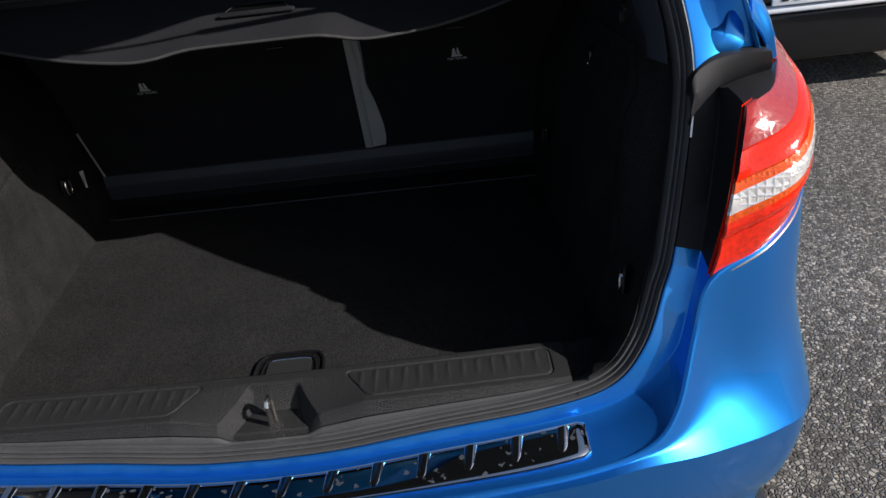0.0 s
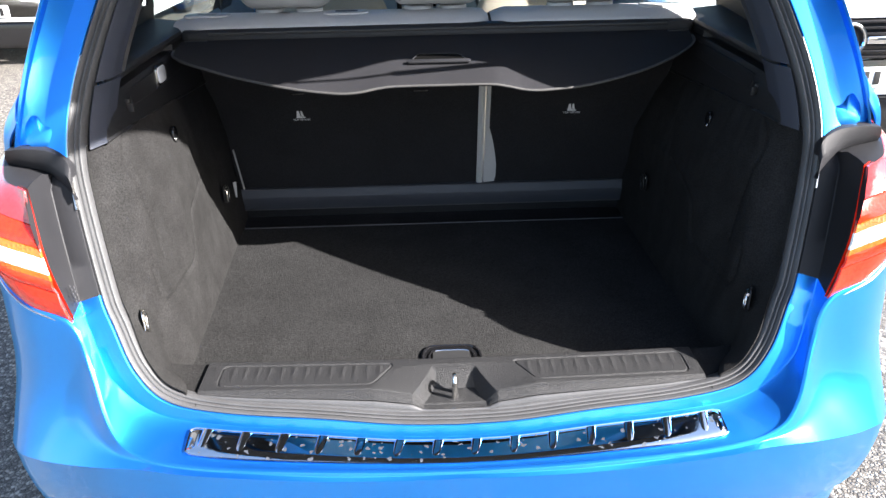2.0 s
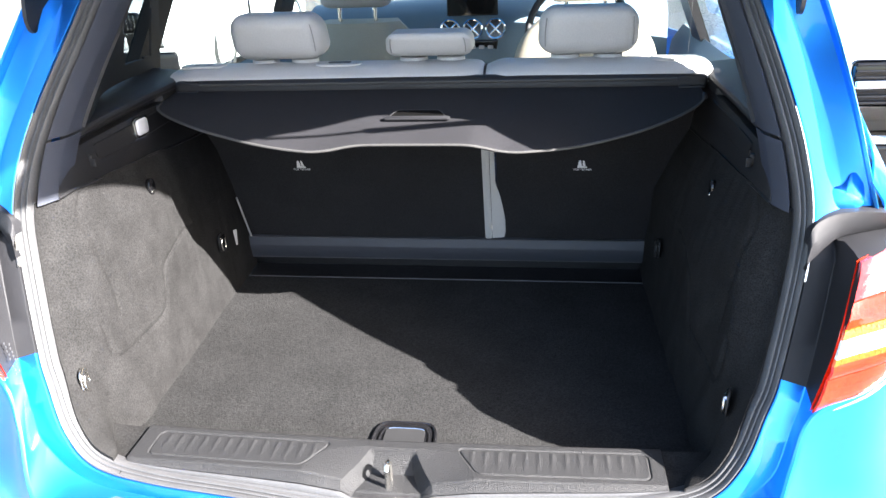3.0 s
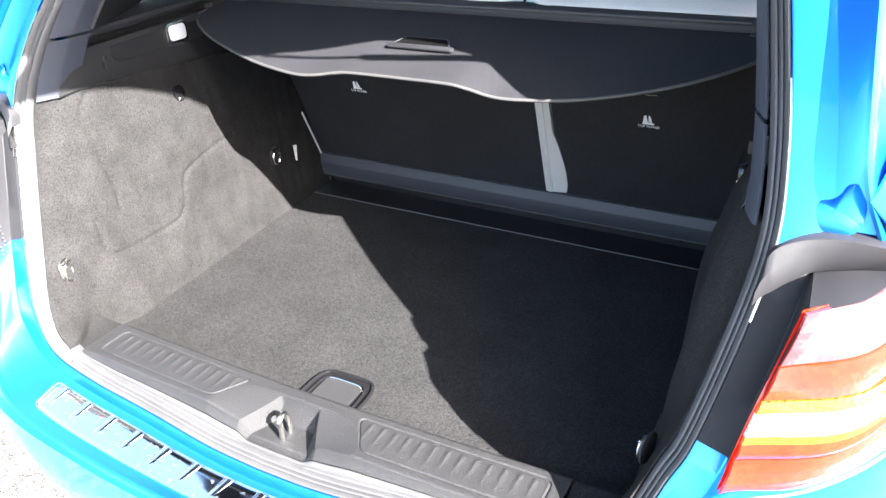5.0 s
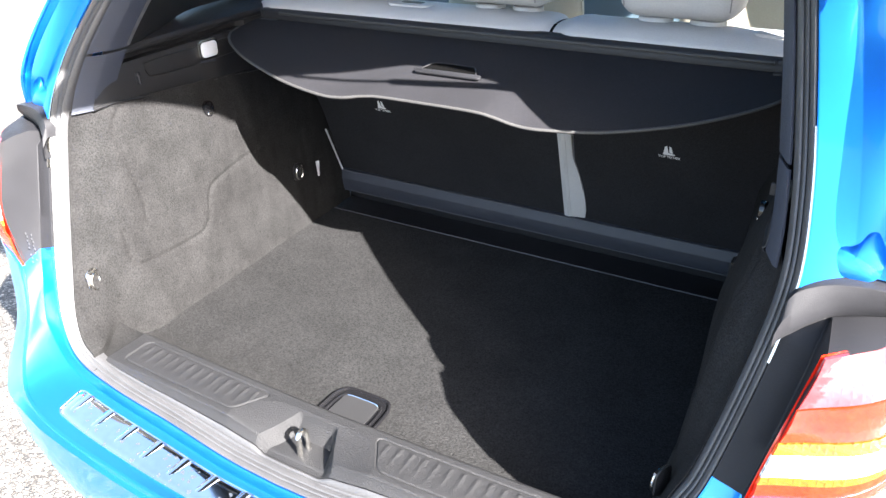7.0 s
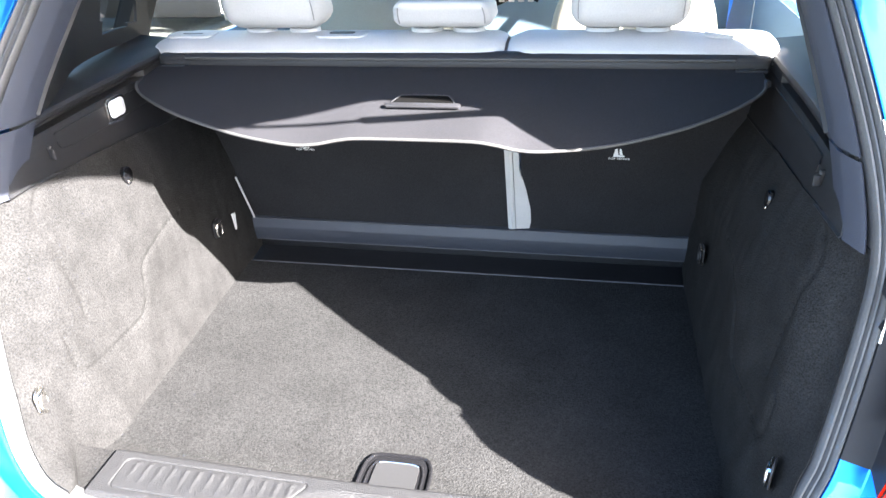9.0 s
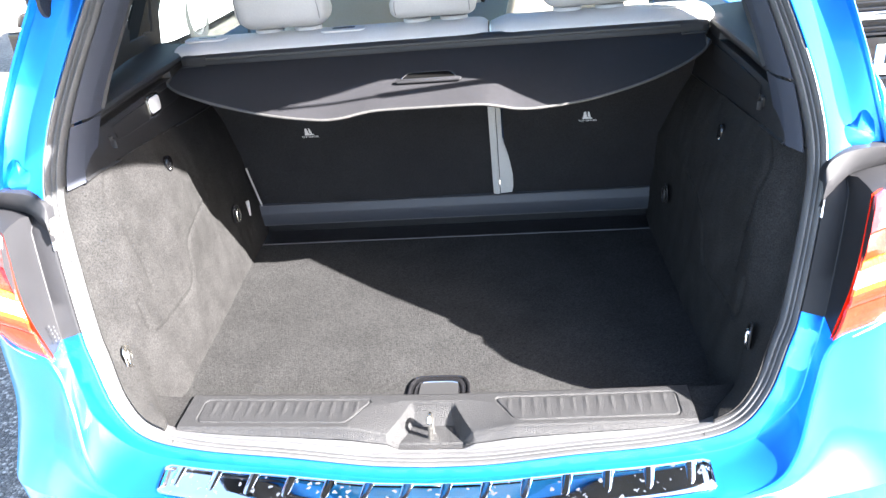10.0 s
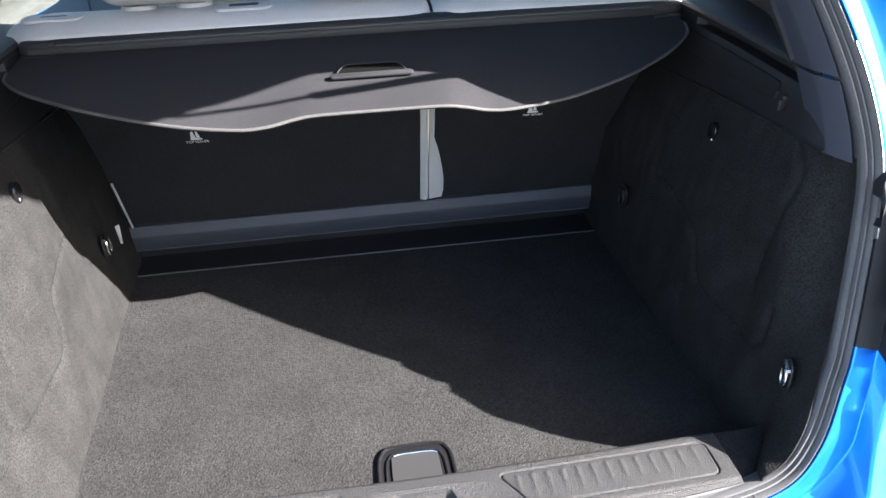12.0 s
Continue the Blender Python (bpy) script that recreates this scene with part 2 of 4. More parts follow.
def box(sx, sy, sz, bevel=0.0, m=None, seg=3):
    """A box about the origin with rounded edges, moved by m."""
    bm = bmesh.new()
    bmesh.ops.create_cube(bm, size=1, matrix=Matrix.Diagonal((sx, sy, sz, 1)))
    if bevel:
        bmesh.ops.bevel(bm, geom=bm.edges[:], offset=bevel, segments=seg, profile=0.5, affect="EDGES")
    if m is not None:
        bmesh.ops.transform(bm, matrix=m, verts=bm.verts)
    return bm


def tube(points, radius, seg=10, closed=False):
    """A round bar along a line of points."""
    p = [Vector(q) for q in points]
    rows = []
    for i, c in enumerate(p):
        t = (p[(i + 1) % len(p)] - p[i - 1]) if closed else (p[min(i + 1, len(p) - 1)] - p[max(i - 1, 0)])
        t.normalize()
        a = t.orthogonal() if not rows else (rows[-1][1] - t * t.dot(rows[-1][1])).normalized()
        a.normalize()
        rows.append((c, a, t.cross(a)))
    ring = [[c + radius * (math.cos(k) * a + math.sin(k) * b) for k in np.linspace(0, 2 * math.pi, seg, endpoint=False)] for c, a, b in rows]
    if closed:
        ring.append(ring[0])
    bm = grid(ring, closed=True)
    if not closed:
        for r in (ring[0], ring[-1]):
            bm.faces.new([bm.verts.new(q) for q in r])
        bmesh.ops.remove_doubles(bm, verts=bm.verts, dist=1e-6)
    return bm


def prism(outline, depth, m=None, bevel=0.0):
    """An outline in x, y pushed out along z by depth."""
    bm = bmesh.new()
    f = bm.faces.new([bm.verts.new((x, y, 0)) for x, y in outline])
    r = bmesh.ops.extrude_face_region(bm, geom=[f])
    bmesh.ops.translate(bm, vec=(0, 0, depth), verts=[v for v in r["geom"] if isinstance(v, bmesh.types.BMVert)])
    if bevel:
        bmesh.ops.bevel(bm, geom=bm.edges[:], offset=bevel, segments=2, profile=0.5, affect="EDGES")
    if m is not None:
        bmesh.ops.transform(bm, matrix=m, verts=bm.verts)
    return bm


def rounded(w, h, r, n=6):
    """The outline of a rectangle with round corners."""
    out = []
    for cx, cy, a in ((w / 2 - r, h / 2 - r, 0), (r - w / 2, h / 2 - r, 90), (r - w / 2, r - h / 2, 180), (w / 2 - r, r - h / 2, 270)):
        out += [(cx + r * math.cos(radians(a + 90 * k / n)), cy + r * math.sin(radians(a + 90 * k / n))) for k in range(n + 1)]
    return out


def empty(name, place=(0, 0, 0), **tags):
    ob = new(name)
    ob.empty_display_size = 0.1
    ob.location = place
    return tagged(ob, **tags)


def join(*meshes):
    """Several bmeshes as one."""
    out = bmesh.new()
    for b in meshes:
        me = bpy.data.meshes.new("part")
        b.to_mesh(me)
        b.free()
        out.from_mesh(me)
        bpy.data.meshes.remove(me)
    return out


# ---- ground ----
def asphalt():
    """Worn asphalt: stones of many greys in a dark binder, with broad stains."""
    m = bpy.data.materials.new("asphalt")
    m.use_nodes = True
    n, l = m.node_tree.nodes, m.node_tree.links
    p = n["Principled BSDF"]
    p.inputs["Roughness"].default_value = 0.85
    co = n.new("ShaderNodeTexCoord")
    vo, vd = n.new("ShaderNodeTexVoronoi"), n.new("ShaderNodeTexVoronoi")
    vd.feature = "DISTANCE_TO_EDGE"
    for v in (vo, vd):
        v.inputs["Scale"].default_value = 90
        l.new(co.outputs["Object"], v.inputs["Vector"])
    sep = n.new("ShaderNodeSeparateColor")
    l.new(vo.outputs["Color"], sep.inputs[0])
    ramp = n.new("ShaderNodeValToRGB")
    e = ramp.color_ramp.elements
    e[0].position, e[0].color = 0.0, (0.066, 0.058, 0.050, 1)
    e[1].position, e[1].color = 1.0, (0.38, 0.345, 0.295, 1)
    mid = e.new(0.6)
    mid.color = (0.165, 0.149, 0.130, 1)
    l.new(sep.outputs[0], ramp.inputs[0])
    no = n.new("ShaderNodeTexNoise")
    no.inputs["Scale"].default_value, no.inputs["Detail"].default_value = 1.4, 6
    l.new(co.outputs["Object"], no.inputs["Vector"])
    edge_r = n.new("ShaderNodeMapRange")
    edge_r.inputs["From Max"].default_value = 0.25
    edge_r.inputs["To Min"].default_value = 0.35
    l.new(vd.outputs["Distance"], edge_r.inputs["Value"])
    st = n.new("ShaderNodeMapRange")
    st.inputs["From Min"].default_value, st.inputs["From Max"].default_value = 0.3, 0.7
    st.inputs["To Min"].default_value, st.inputs["To Max"].default_value = 0.8, 1.2
    l.new(no.outputs["Fac"], st.inputs["Value"])
    mu = n.new("ShaderNodeMath")
    mu.operation = "MULTIPLY"
    l.new(edge_r.outputs[0], mu.inputs[0])
    l.new(st.outputs[0], mu.inputs[1])
    sc = n.new("ShaderNodeVectorMath")
    sc.operation = "SCALE"
    l.new(ramp.outputs[0], sc.inputs[0])
    l.new(mu.outputs[0], sc.inputs["Scale"])
    l.new(sc.outputs[0], p.inputs["Base Color"])
    bu = n.new("ShaderNodeBump")
    bu.inputs["Strength"].default_value, bu.inputs["Distance"].default_value = 0.9, 0.006
    l.new(edge_r.outputs[0], bu.inputs["Height"])
    l.new(bu.outputs[0], p.inputs["Normal"])
    return m


bm = bmesh.new()
bmesh.ops.create_grid(bm, x_segments=8, y_segments=8, size=150)
ground = finish("ground", bm, asphalt())
tagged(ground, "worn grey asphalt of a car sales yard", "asphalt", kind="structure")

# unseen dark wall, added to cut the sky fill from the right
sky_blocker = finish("wall_east", box(.3, 22, 3.8, .02, pose(9.6, -6, 1.9)), material("blocker_dark_grey", (0.14, 0.135, 0.13), 0.85, 0, 0.1, 20, 0.1, 0.5, 0.3, 60))
tagged(sky_blocker, "unseen dark wall added to hold back sky light from the right", "wall", kind="structure")

# ---- the blue car ----
car = empty("car", label="metallic blue hatchback with its tailgate open and boot empty", category="car")

# the line of the door seal's outer edge, from the middle of the sill up the right side to the middle of the roof,
# and the rear edge of the body beyond it
SEAL = [(0, -.056, .661), (.10, -.054, .664), (.23, -.046, .675), (.38, -.038, .686), (.475, -.028, .706), (.525, -.008, .753),
        (.556, .022, .823), (.575, .045, .870), (.603, .097, 1.0), (.613, .129, 1.085), (.606, .167, 1.16),
        (.590, .218, 1.235), (.560, .308, 1.345), (.53, .385, 1.44), (.47, .44, 1.51), (.35, .455, 1.545), (0, .46, 1.56)]
EDGE = [(0, -.150, .648), (.10, -.150, .650), (.23, -.148, .655), (.40, -.135, .659), (.50, -.112, .668), (.548, -.080, .700),
        (.584, -.024, .776), (.610, .000, .845), (.632, .006, .985), (.652, .046, 1.054), (.678, .138, 1.155),
        (.664, .185, 1.235), (.646, .28, 1.345), (.612, .36, 1.45), (.54, .42, 1.54), (.36, .44, 1.575), (0, .445, 1.59)]
N = 8
seal = spline(SEAL, N * 16 + 1)
edge = spline(EDGE, N * 16 + 1)
tang = np.gradient(seal, axis=0)
tang /= np.linalg.norm(tang, axis=1)[:, None]
slope = np.gradient(seal[:, 1]) / np.where(np.abs(np.gradient(seal[:, 2])) < 1e-4, 1e-4, np.gradient(seal[:, 2]))
slope = np.clip(slope, .45, .85)
back = np.stack([np.zeros_like(slope), -np.ones_like(slope), slope], 1)
back /= np.linalg.norm(back, axis=1)[:, None]
outw = np.cross(tang, back)
outw *= np.sign((outw * (seal - np.array((0, .2, 1.1)))).sum(1))[:, None]

for arr in (outw, back):
    pad = np.vstack([arr[:1] * (1, 1, 1)] * 6 + [arr] + [arr[-1:]] * 6)
    arr[:] = np.stack([np.convolve(pad[:, k], np.ones(13) / 13, "valid") for k in range(3)], 1)
    arr /= np.linalg.norm(arr, axis=1)[:, None]


def band(offsets, lo=0, hi=None):
    """Rows along the seal line, at offsets (outwards, backwards) from it."""
    hi = len(seal) if hi is None else hi
    return [[seal[i] + a * outw[i] + b * back[i] for a, b in offsets] for i in range(lo, hi)]


def both(rows):
    """A half row set, continued by its mirror image into a whole loop."""
    other = [[np.array((-p[0], p[1], p[2])) for p in r] for r in rows]
    return other[::-1] + rows[1:]


lip = [(-.0200, -.034), (-.0195, -.0210), (-.0180, -.0150), (-.0150, -.0112), (-.0128, -.0112), (-.0122, -.0138), (-.0114, -.0110), (-.0096, -.0072), (-.0076, -.0068),
       (-.0070, -.0094), (-.0062, -.0066), (-.0045, -.0030), (-.0024, -.0004), (-.0005, -.0006), (.001, -.003), (.001, -.014)]
part("door_seal", grid(both(band(lip))), RUBBER, car, "black rubber tailgate seal round the boot opening", 40)
for s in (False, True):
    rows = []
    for i in range(N * 8, N * 11):
        rise = .0015 + .0040 * max(0, 1 - (i - N * 8) / (N * .85))
        rows.append([seal[i] + a * outw[i] + b * back[i] for a, b in ((-.0012, -.004), (-.0010, rise), (.0014, rise), (.0018, -.004))])
    part("seal_lip", grid(rows, mirror=s), STEEL, car, "bare metal lip along the seal")


def strip(lo, hi, rim=edge):
    """The channel between the seal and the rear edge: a flange, then a wall."""
    rows = []
    for i in range(lo, hi):
        high = min(1, max(0, (seal[i][2] - .685) / .08))
        over = min(1, max(0, (seal[i][2] - 1.06) / .03))
        w = .020 + .022 * high - .006 * min(1, max(0, (seal[i][2] - .77) / .08)) + .008 * over
        f = seal[i] + w * outw[i] - (.001 + .011 * over) * back[i]
        g = rim[i]
        dip = .010 * (outw[i] - back[i]) * (1 if seal[i][2] > 1.08 else 0)
        rows.append([seal[i] - .012 * back[i], seal[i] + .001 * outw[i] + .002 * back[i], seal[i] + .003 * outw[i] + .003 * back[i], f - .0015 * outw[i], f + .0015 * (g - f) / np.linalg.norm(g - f), f + .35 * (g - f) + .7 * dip,
                     f + .7 * (g - f) + dip, g - .001 * (g - f) / np.linalg.norm(g - f), g])
    return rows


lamp_lo, lamp_hi = N * 7, N * 9
EDGE_UP = [(.706, .146, 1.086), (.678, .138, 1.155), (.664, .185, 1.235), (.646, .28, 1.345), (.612, .36, 1.45), (.54, .42, 1.54), (.36, .44, 1.575), (0, .445, 1.59)]
edge_up = np.vstack([edge[:lamp_hi], spline(EDGE_UP, N * 7 + 1)])
edge_up[lamp_hi - 1] = (.700, .152, seal[lamp_hi - 1][2])
lower = grid([[np.array((-p[0], p[1], p[2])) for p in r] for r in strip(0, lamp_lo + 1)][::-1] + strip(0, lamp_lo + 1)[1:])
part("sill_panel", lower, PAINT, car, "glossy blue painted sill below the boot opening", 30)
top = strip(lamp_hi - 1, len(seal), edge_up)
part("tailgate_frame", grid(top[:-1] + [[np.array((-p[0], p[1], p[2])) for p in r] for r in top[::-1]]), PAINT, car, sharp=50)

# bumper and lower sides
TOP = [EDGE[i] for i in range(8)] + [(.693, .030, .872), (.762, .108, .897), (.806, .246, .918), (.841, .5, .99), (.866, 1.0, .99)]
CREASE_LINE = [(0, -.160, .642), (.10, -.160, .642), (.23, -.158, .646), (.40, -.148, .654), (.50, -.129, .656), (.580, -.104, .642), (.660, -.064, .618),
               (.712, -.034, .604), (.758, -.001, .594), (.802, .070, .582), (.850, .235, .572), (.874, .5, .565), (.887, 1.0, .555)]


def outward(p, k):
    """A point of the bumper moved k metres out from the car."""
    d = np.array((p[0], p[1] - .8, 0))
    return np.array(p, float) + k * d / np.linalg.norm(d)


rim_line = [outward(p, .003) - (0, 0, .003) for p in TOP]
side = patch([TOP, [outward(p, .0022) - (0, 0, .0006) for p in TOP], rim_line], 5, 60)
rows = []
for f, h in ((0, 0), (.30, .11), (.50, .22), (.66, .40), (.83, .69), (1.0, 1.0)):      # upright below the lamp, then flaring out
    rows.append([np.array((*(np.array(a[:2]) * (1 - h) + np.array(b[:2]) * h), a[2] * (1 - f) + b[2] * f)) for a, b in zip(rim_line, CREASE_LINE)])
side += patch(rows, 26, 60)[1:]
rows = [[outward((p[0], p[1], p[2] + (.24 - p[2]) * f), k) for p in CREASE_LINE] for f, k in ((0, 0), (.05, -.001), (.14, -.003), (.24, -.008), (.34, -.017), (.42, -.029), (.46, -.041), (.75, -.060), (1, -.10))]
side += patch(rows, 34, 60)[1:]
for s in (False, True):
    part("bumper", grid(side, mirror=s, thick=-.004), PAINT, car, "smooth blue bumper corner with a crisp crease", 24)
skin = np.array(side).reshape(-1, 3)


def on_bumper(x, z, k):
    """A point of the bumper's skin, k metres proud of it."""
    d = np.hypot(skin[:, 0] - x, skin[:, 2] - z)
    near = np.argsort(d)[:6]
    w = 1 / (d[near] + .002)
    return (x, float((skin[near, 1] * w).sum() / w.sum()) - k, z)


tow = [(.446 + .028 * px + .10 * pz * .03, .566 + .016 * pz) for px, pz in rounded(2, 2, .55, 6)]
part("tow_eye_cover", tube([on_bumper(x, z, .0004) for x, z in tow], .0011, 6, True), GLOSS, car, "joint round the tow eye cover")

for s in (1, -1):
    # pillar behind the side glass
    def P(x, y, z):
        return (s * x, y, z)
    rid = [edge_up[i] for i in range(lamp_hi, len(seal), 2)]
    rows = [[P(p[0] + a * min(1, p[0] / .5), p[1] + b, p[2] + c) for p in rid] for a, b, c in ((0, 0, 0), (.005, .012, 0), (.012, .05, .002), (.04, .16, .005), (.06, .30, 0))]
    part("rear_pillar", grid(patch(rows, 14, 40), thick=.004), PAINT, car, sharp=50)
    # housing wall, black
    hrows = strip(lamp_lo, N * 8 + 4)
    i, f, g = N * 8 + 5, np.array((.650, .138, 1.048)), np.array((.652, .047, 1.053))
    hrows.append([seal[i] - .012 * back[i], seal[i] + .001 * outw[i] + .002 * back[i], seal[i] + .003 * outw[i] + .003 * back[i], f - (.0015, 0, 0), f - (0, .0015, 0), .65 * f + .35 * g + (0, 0, .009), .3 * f + .7 * g + (0, 0, .006), g - (0, -.004, 0), g])
    part("lamp_housing", grid(hrows, mirror=s < 0), HOUSING, car, "dark plastic housing beside the tail light", 45)
    # tail light
    A = spline([(.61, 0, .845), (.626, -.002, .95), (.652, .046, 1.054)], 9)
    B = spline([(.691, .025, .874), (.716, .015, .985), (.703, .094, 1.058)], 9)
    C = spline([(.761, .104, .899), (.768, .115, 1.020), (.741, .174, 1.066)], 9)
    D = spline([(.805, .248, .920), (.805, .27, 1.02), (.780, .32, 1.085)], 9)
    whole = patch(list(zip(A, B, C, D)), 121, 24)
    # sun glint on the body edge, put in as a thin steel tube
    part("lamp_trim", tube([P(p[0] + .002, p[1] - .003, p[2] - .002) for p in whole[0]], .0018, 6), STEEL, car, "added bright tube as the sun glint along the edge below the tail light")
    light = part("tail_light", grid([[P(*(np.array(p) + (-.004, .006, 0))) for p in r] for r in whole]), RED, car, "red and clear wraparound tail light")
    for lo, hi, mat, name in ((0, 32, RED, "lower_lens"), (33, 45, RED, "tail_lens"), (45, 51, AMBER, "indicator_lens"),
                              (51, 66, CLEAR_LAMP, "reversing_lens"), (66, 73, AMBER, "indicator_lens"), (74, 92, RED, "brake_lens"),
                              (93, 120, PINK, "upper_lens")):
        rows = [[np.array(p) for p in r] for r in whole[lo:hi + 1]]
        proud = .0025 if mat is RED or mat is PINK else .0
        part(name, slab([[P(*(p + np.array((.4, -.8, 0)) * proud * min(1, 3 * k / len(rows), 3 * (len(rows) - 1 - k) / len(rows)))) for p in r] for k, r in enumerate(rows)], (-s * .002, .003, 0)), mat, light)

for s in (1, -1):
    # black arch over the tail light, the cap below it, and the stamped boss above it
    hi = spline([(.603, .108, 1.052), (.608, .114, 1.072), (.618, .119, 1.083), (.640, .126, 1.091), (.668, .130, 1.094), (.690, .131, 1.094), (.713, .133, 1.091)], 40)
    lo = spline([(.602, .092, 1.018), (.607, .099, 1.028), (.620, .109, 1.037), (.636, .121, 1.046), (.652, .131, 1.053), (.685, .139, 1.059), (.722, .148, 1.061)], 40)
    rows = [[np.array((s * p[0], p[1], p[2])) for p in q] for q in (hi + (0, .028, .0), hi, hi * .97 + lo * .03 + (0, -.0012, .0005), .5 * hi + .5 * lo + (0, -.006, .002), hi * .03 + lo * .97 + (0, -.0012, .0005), lo, lo + (0, .016, -.003))]
    bm = grid(rows)
    bm.faces.new([bm.verts.new(r[-1]) for r in rows])
    part("arch_trim", bm, HOUSING, car, "curved grey plastic arch over the tail light", 35)
    e = spline([(.653, .046, 1.053), (.675, .066, 1.057), (.703, .094, 1.060), (.741, .174, 1.068)], 16)
    f = spline([(.651, .140, 1.050), (.675, .143, 1.056), (.700, .150, 1.060), (.738, .172, 1.063)], 16)
    part("lamp_cap", slab([[(s * p[0], p[1], p[2] + b) for p in q] for q, b in ((e, -.001), (.5 * e + .5 * f, .001), (f, 0))], (0, .003, -.008)), HOUSING, car)
    heart = spline([(-.022, -.010), (-.026, .002), (-.019, .011), (-.006, .012), (.003, .018), (.010, .029), (.019, .030), (.026, .018), (.026, -.004), (.018, -.018), (0, -.020), (-.014, -.018), (-.022, -.010)], 48)
    u, v = Vector((1, -.05, .02)).normalized(), Vector((-.10, .42, .90)).normalized()
    w = u.cross(v).normalized()
    rows = [[tuple(Vector((s * c[0], c[1], c[2]))) for c in [Vector((.657, .150, 1.112)) + 1.0 * r * (u * a + v * b) + w * (.0055 * (1 - r ** 2.2) - .0015) for a, b in heart]] for r in (0.02, .3, .55, .75, .9, 1.0)]
    part("stamped_boss", grid(rows), PAINT, car, sharp=70)

for s in (1, -1):
    rows = [[(.716, .158, 1.066), (.732, .168, 1.068), (.746, .19, 1.072), (.782, .32, 1.085), (.80, .45, 1.12)],
            [(.712, .150, 1.099), (.718, .156, 1.102), (.726, .18, 1.125), (.755, .32, 1.14), (.785, .45, 1.15)],
            [(.684, .135, 1.135), (.690, .15, 1.145), (.700, .19, 1.165), (.725, .32, 1.19), (.75, .45, 1.21)]]
    part("quarter_panel", grid(patch([[(s * p[0], p[1], p[2]) for p in r] for r in rows], 10, 16), thick=.003), PAINT, car, sharp=50)
    rows = [[(.797, .24, .925), (.818, .37, .928), (.846, .52, .935)], [(.786, .28, 1.06), (.805, .40, 1.06), (.825, .52, 1.06)], [(.778, .31, 1.083), (.80, .45, 1.10), (.80, .53, 1.125)]]
    part("quarter_panel", grid(patch([[(s * p[0], p[1], p[2]) for p in r] for r in rows], 8, 10), thick=.003), PAINT, car, sharp=50)
    # unseen dark sheet, added to stop sun leaking in behind the side trim
    part("wheel_house", box(.006, .66, .46, .002, pose(s * .69, .62, .86)), DARK, car)

# rows of small moulded marks on one lamp housing
marks = []
for row in range(2):
    for k in range(9):
        if (k * 5 + row * 3) % 7:
            f = k / 9
            marks.append(box(.0012, .0022, .0042, .0004, pose(-.6085 + .016 * f, .030 - .012 * f - .008 * row + .0012 * (k % 2), .900 - .055 * f)))
part("moulded_marks", join(*marks), EDGE_GREY, car)

# sides, roof and glass
for s in (1, -1):
    def P(x, y, z):
        return (s * x, y, z)
    belt = [P(.80, .45, 1.12), P(.84, 1.0, 1.08), P(.855, 1.9, 1.04), P(.85, 2.7, 1.0), P(.80, 3.3, .96)]
    low = [P(.845, .5, .98), P(.862, 1.0, .96), P(.88, 1.9, .94), P(.875, 2.7, .92), P(.82, 3.5, .9)]
    mid = [P(.85, .5, .62), P(.875, 1.0, .62), P(.89, 1.9, .62), P(.885, 2.7, .62), P(.85, 3.7, .62)]
    bot = [P(.80, .5, .24), P(.83, 1.0, .24), P(.85, 1.9, .24), P(.85, 2.7, .24), P(.80, 3.7, .24)]
    part("side_panel", grid(patch([belt, low, mid, bot], 16, 24), thick=.004), PAINT, car, sharp=50)
    rail = [P(.60, .62, 1.50), P(.62, 1.0, 1.535), P(.62, 1.7, 1.53), P(.60, 2.2, 1.44), P(.68, 2.75, 1.10)]

    def lerp(a, b, f):
        return tuple(np.array(a) * (1 - f) + np.array(b) * f)
    b2, r2 = spline(belt, 41), spline(rail, 41)
    for name, lo, hi, mat in (("quarter_glass", 2, 7, TINT), ("door_pillar", 7, 9, DARK), ("rear_door_glass", 9, 21, CLEAR),
                              ("door_pillar", 21, 23, DARK), ("front_door_glass", 23, 34, CLEAR)):
        rows = [[lerp(b2[i], r2[i], f) for i in range(lo, hi + 1)] for f in np.linspace(0, 1, 5)]
        ob = part(name, grid(rows, thick=.004 if "glass" in name else .03), mat, car)
        if mat is CLEAR:
            ob.visible_shadow = False
    part("roof_rail", tube(rail, .022), PAINT, car)
    part("windscreen_pillar", tube([P(.735, 2.86, 1.02), P(.68, 2.55, 1.22), P(.60, 2.18, 1.44)], .045, 10), DARK, car)
    part("seat_belt", slab([[P(.655 + .004 * k, 1.36 + .02 * k, z) for k in (0, 1, 2)] for z in np.linspace(.6, 1.42, 6)], (0, .003, 0)), DARK, car)
roofrows = [[(x * w, y, z - .03 * (x / .62) ** 2) for x in np.linspace(-.62, .62, 13)] for y, z, w in
            ((.50, 1.570, .9), (.8, 1.58, 1), (1.3, 1.59, 1), (1.8, 1.57, 1), (2.2, 1.47, .98))]
part("roof", grid(roofrows, thick=.02), PAINT, car)
screen = part("windscreen", grid([[(x, 2.2, 1.45) for x in np.linspace(-.58, .58, 5)], [(x, 2.9, 1.04) for x in np.linspace(-.7, .7, 5)]], thick=.004), CLEAR, car)
screen.visible_shadow = False
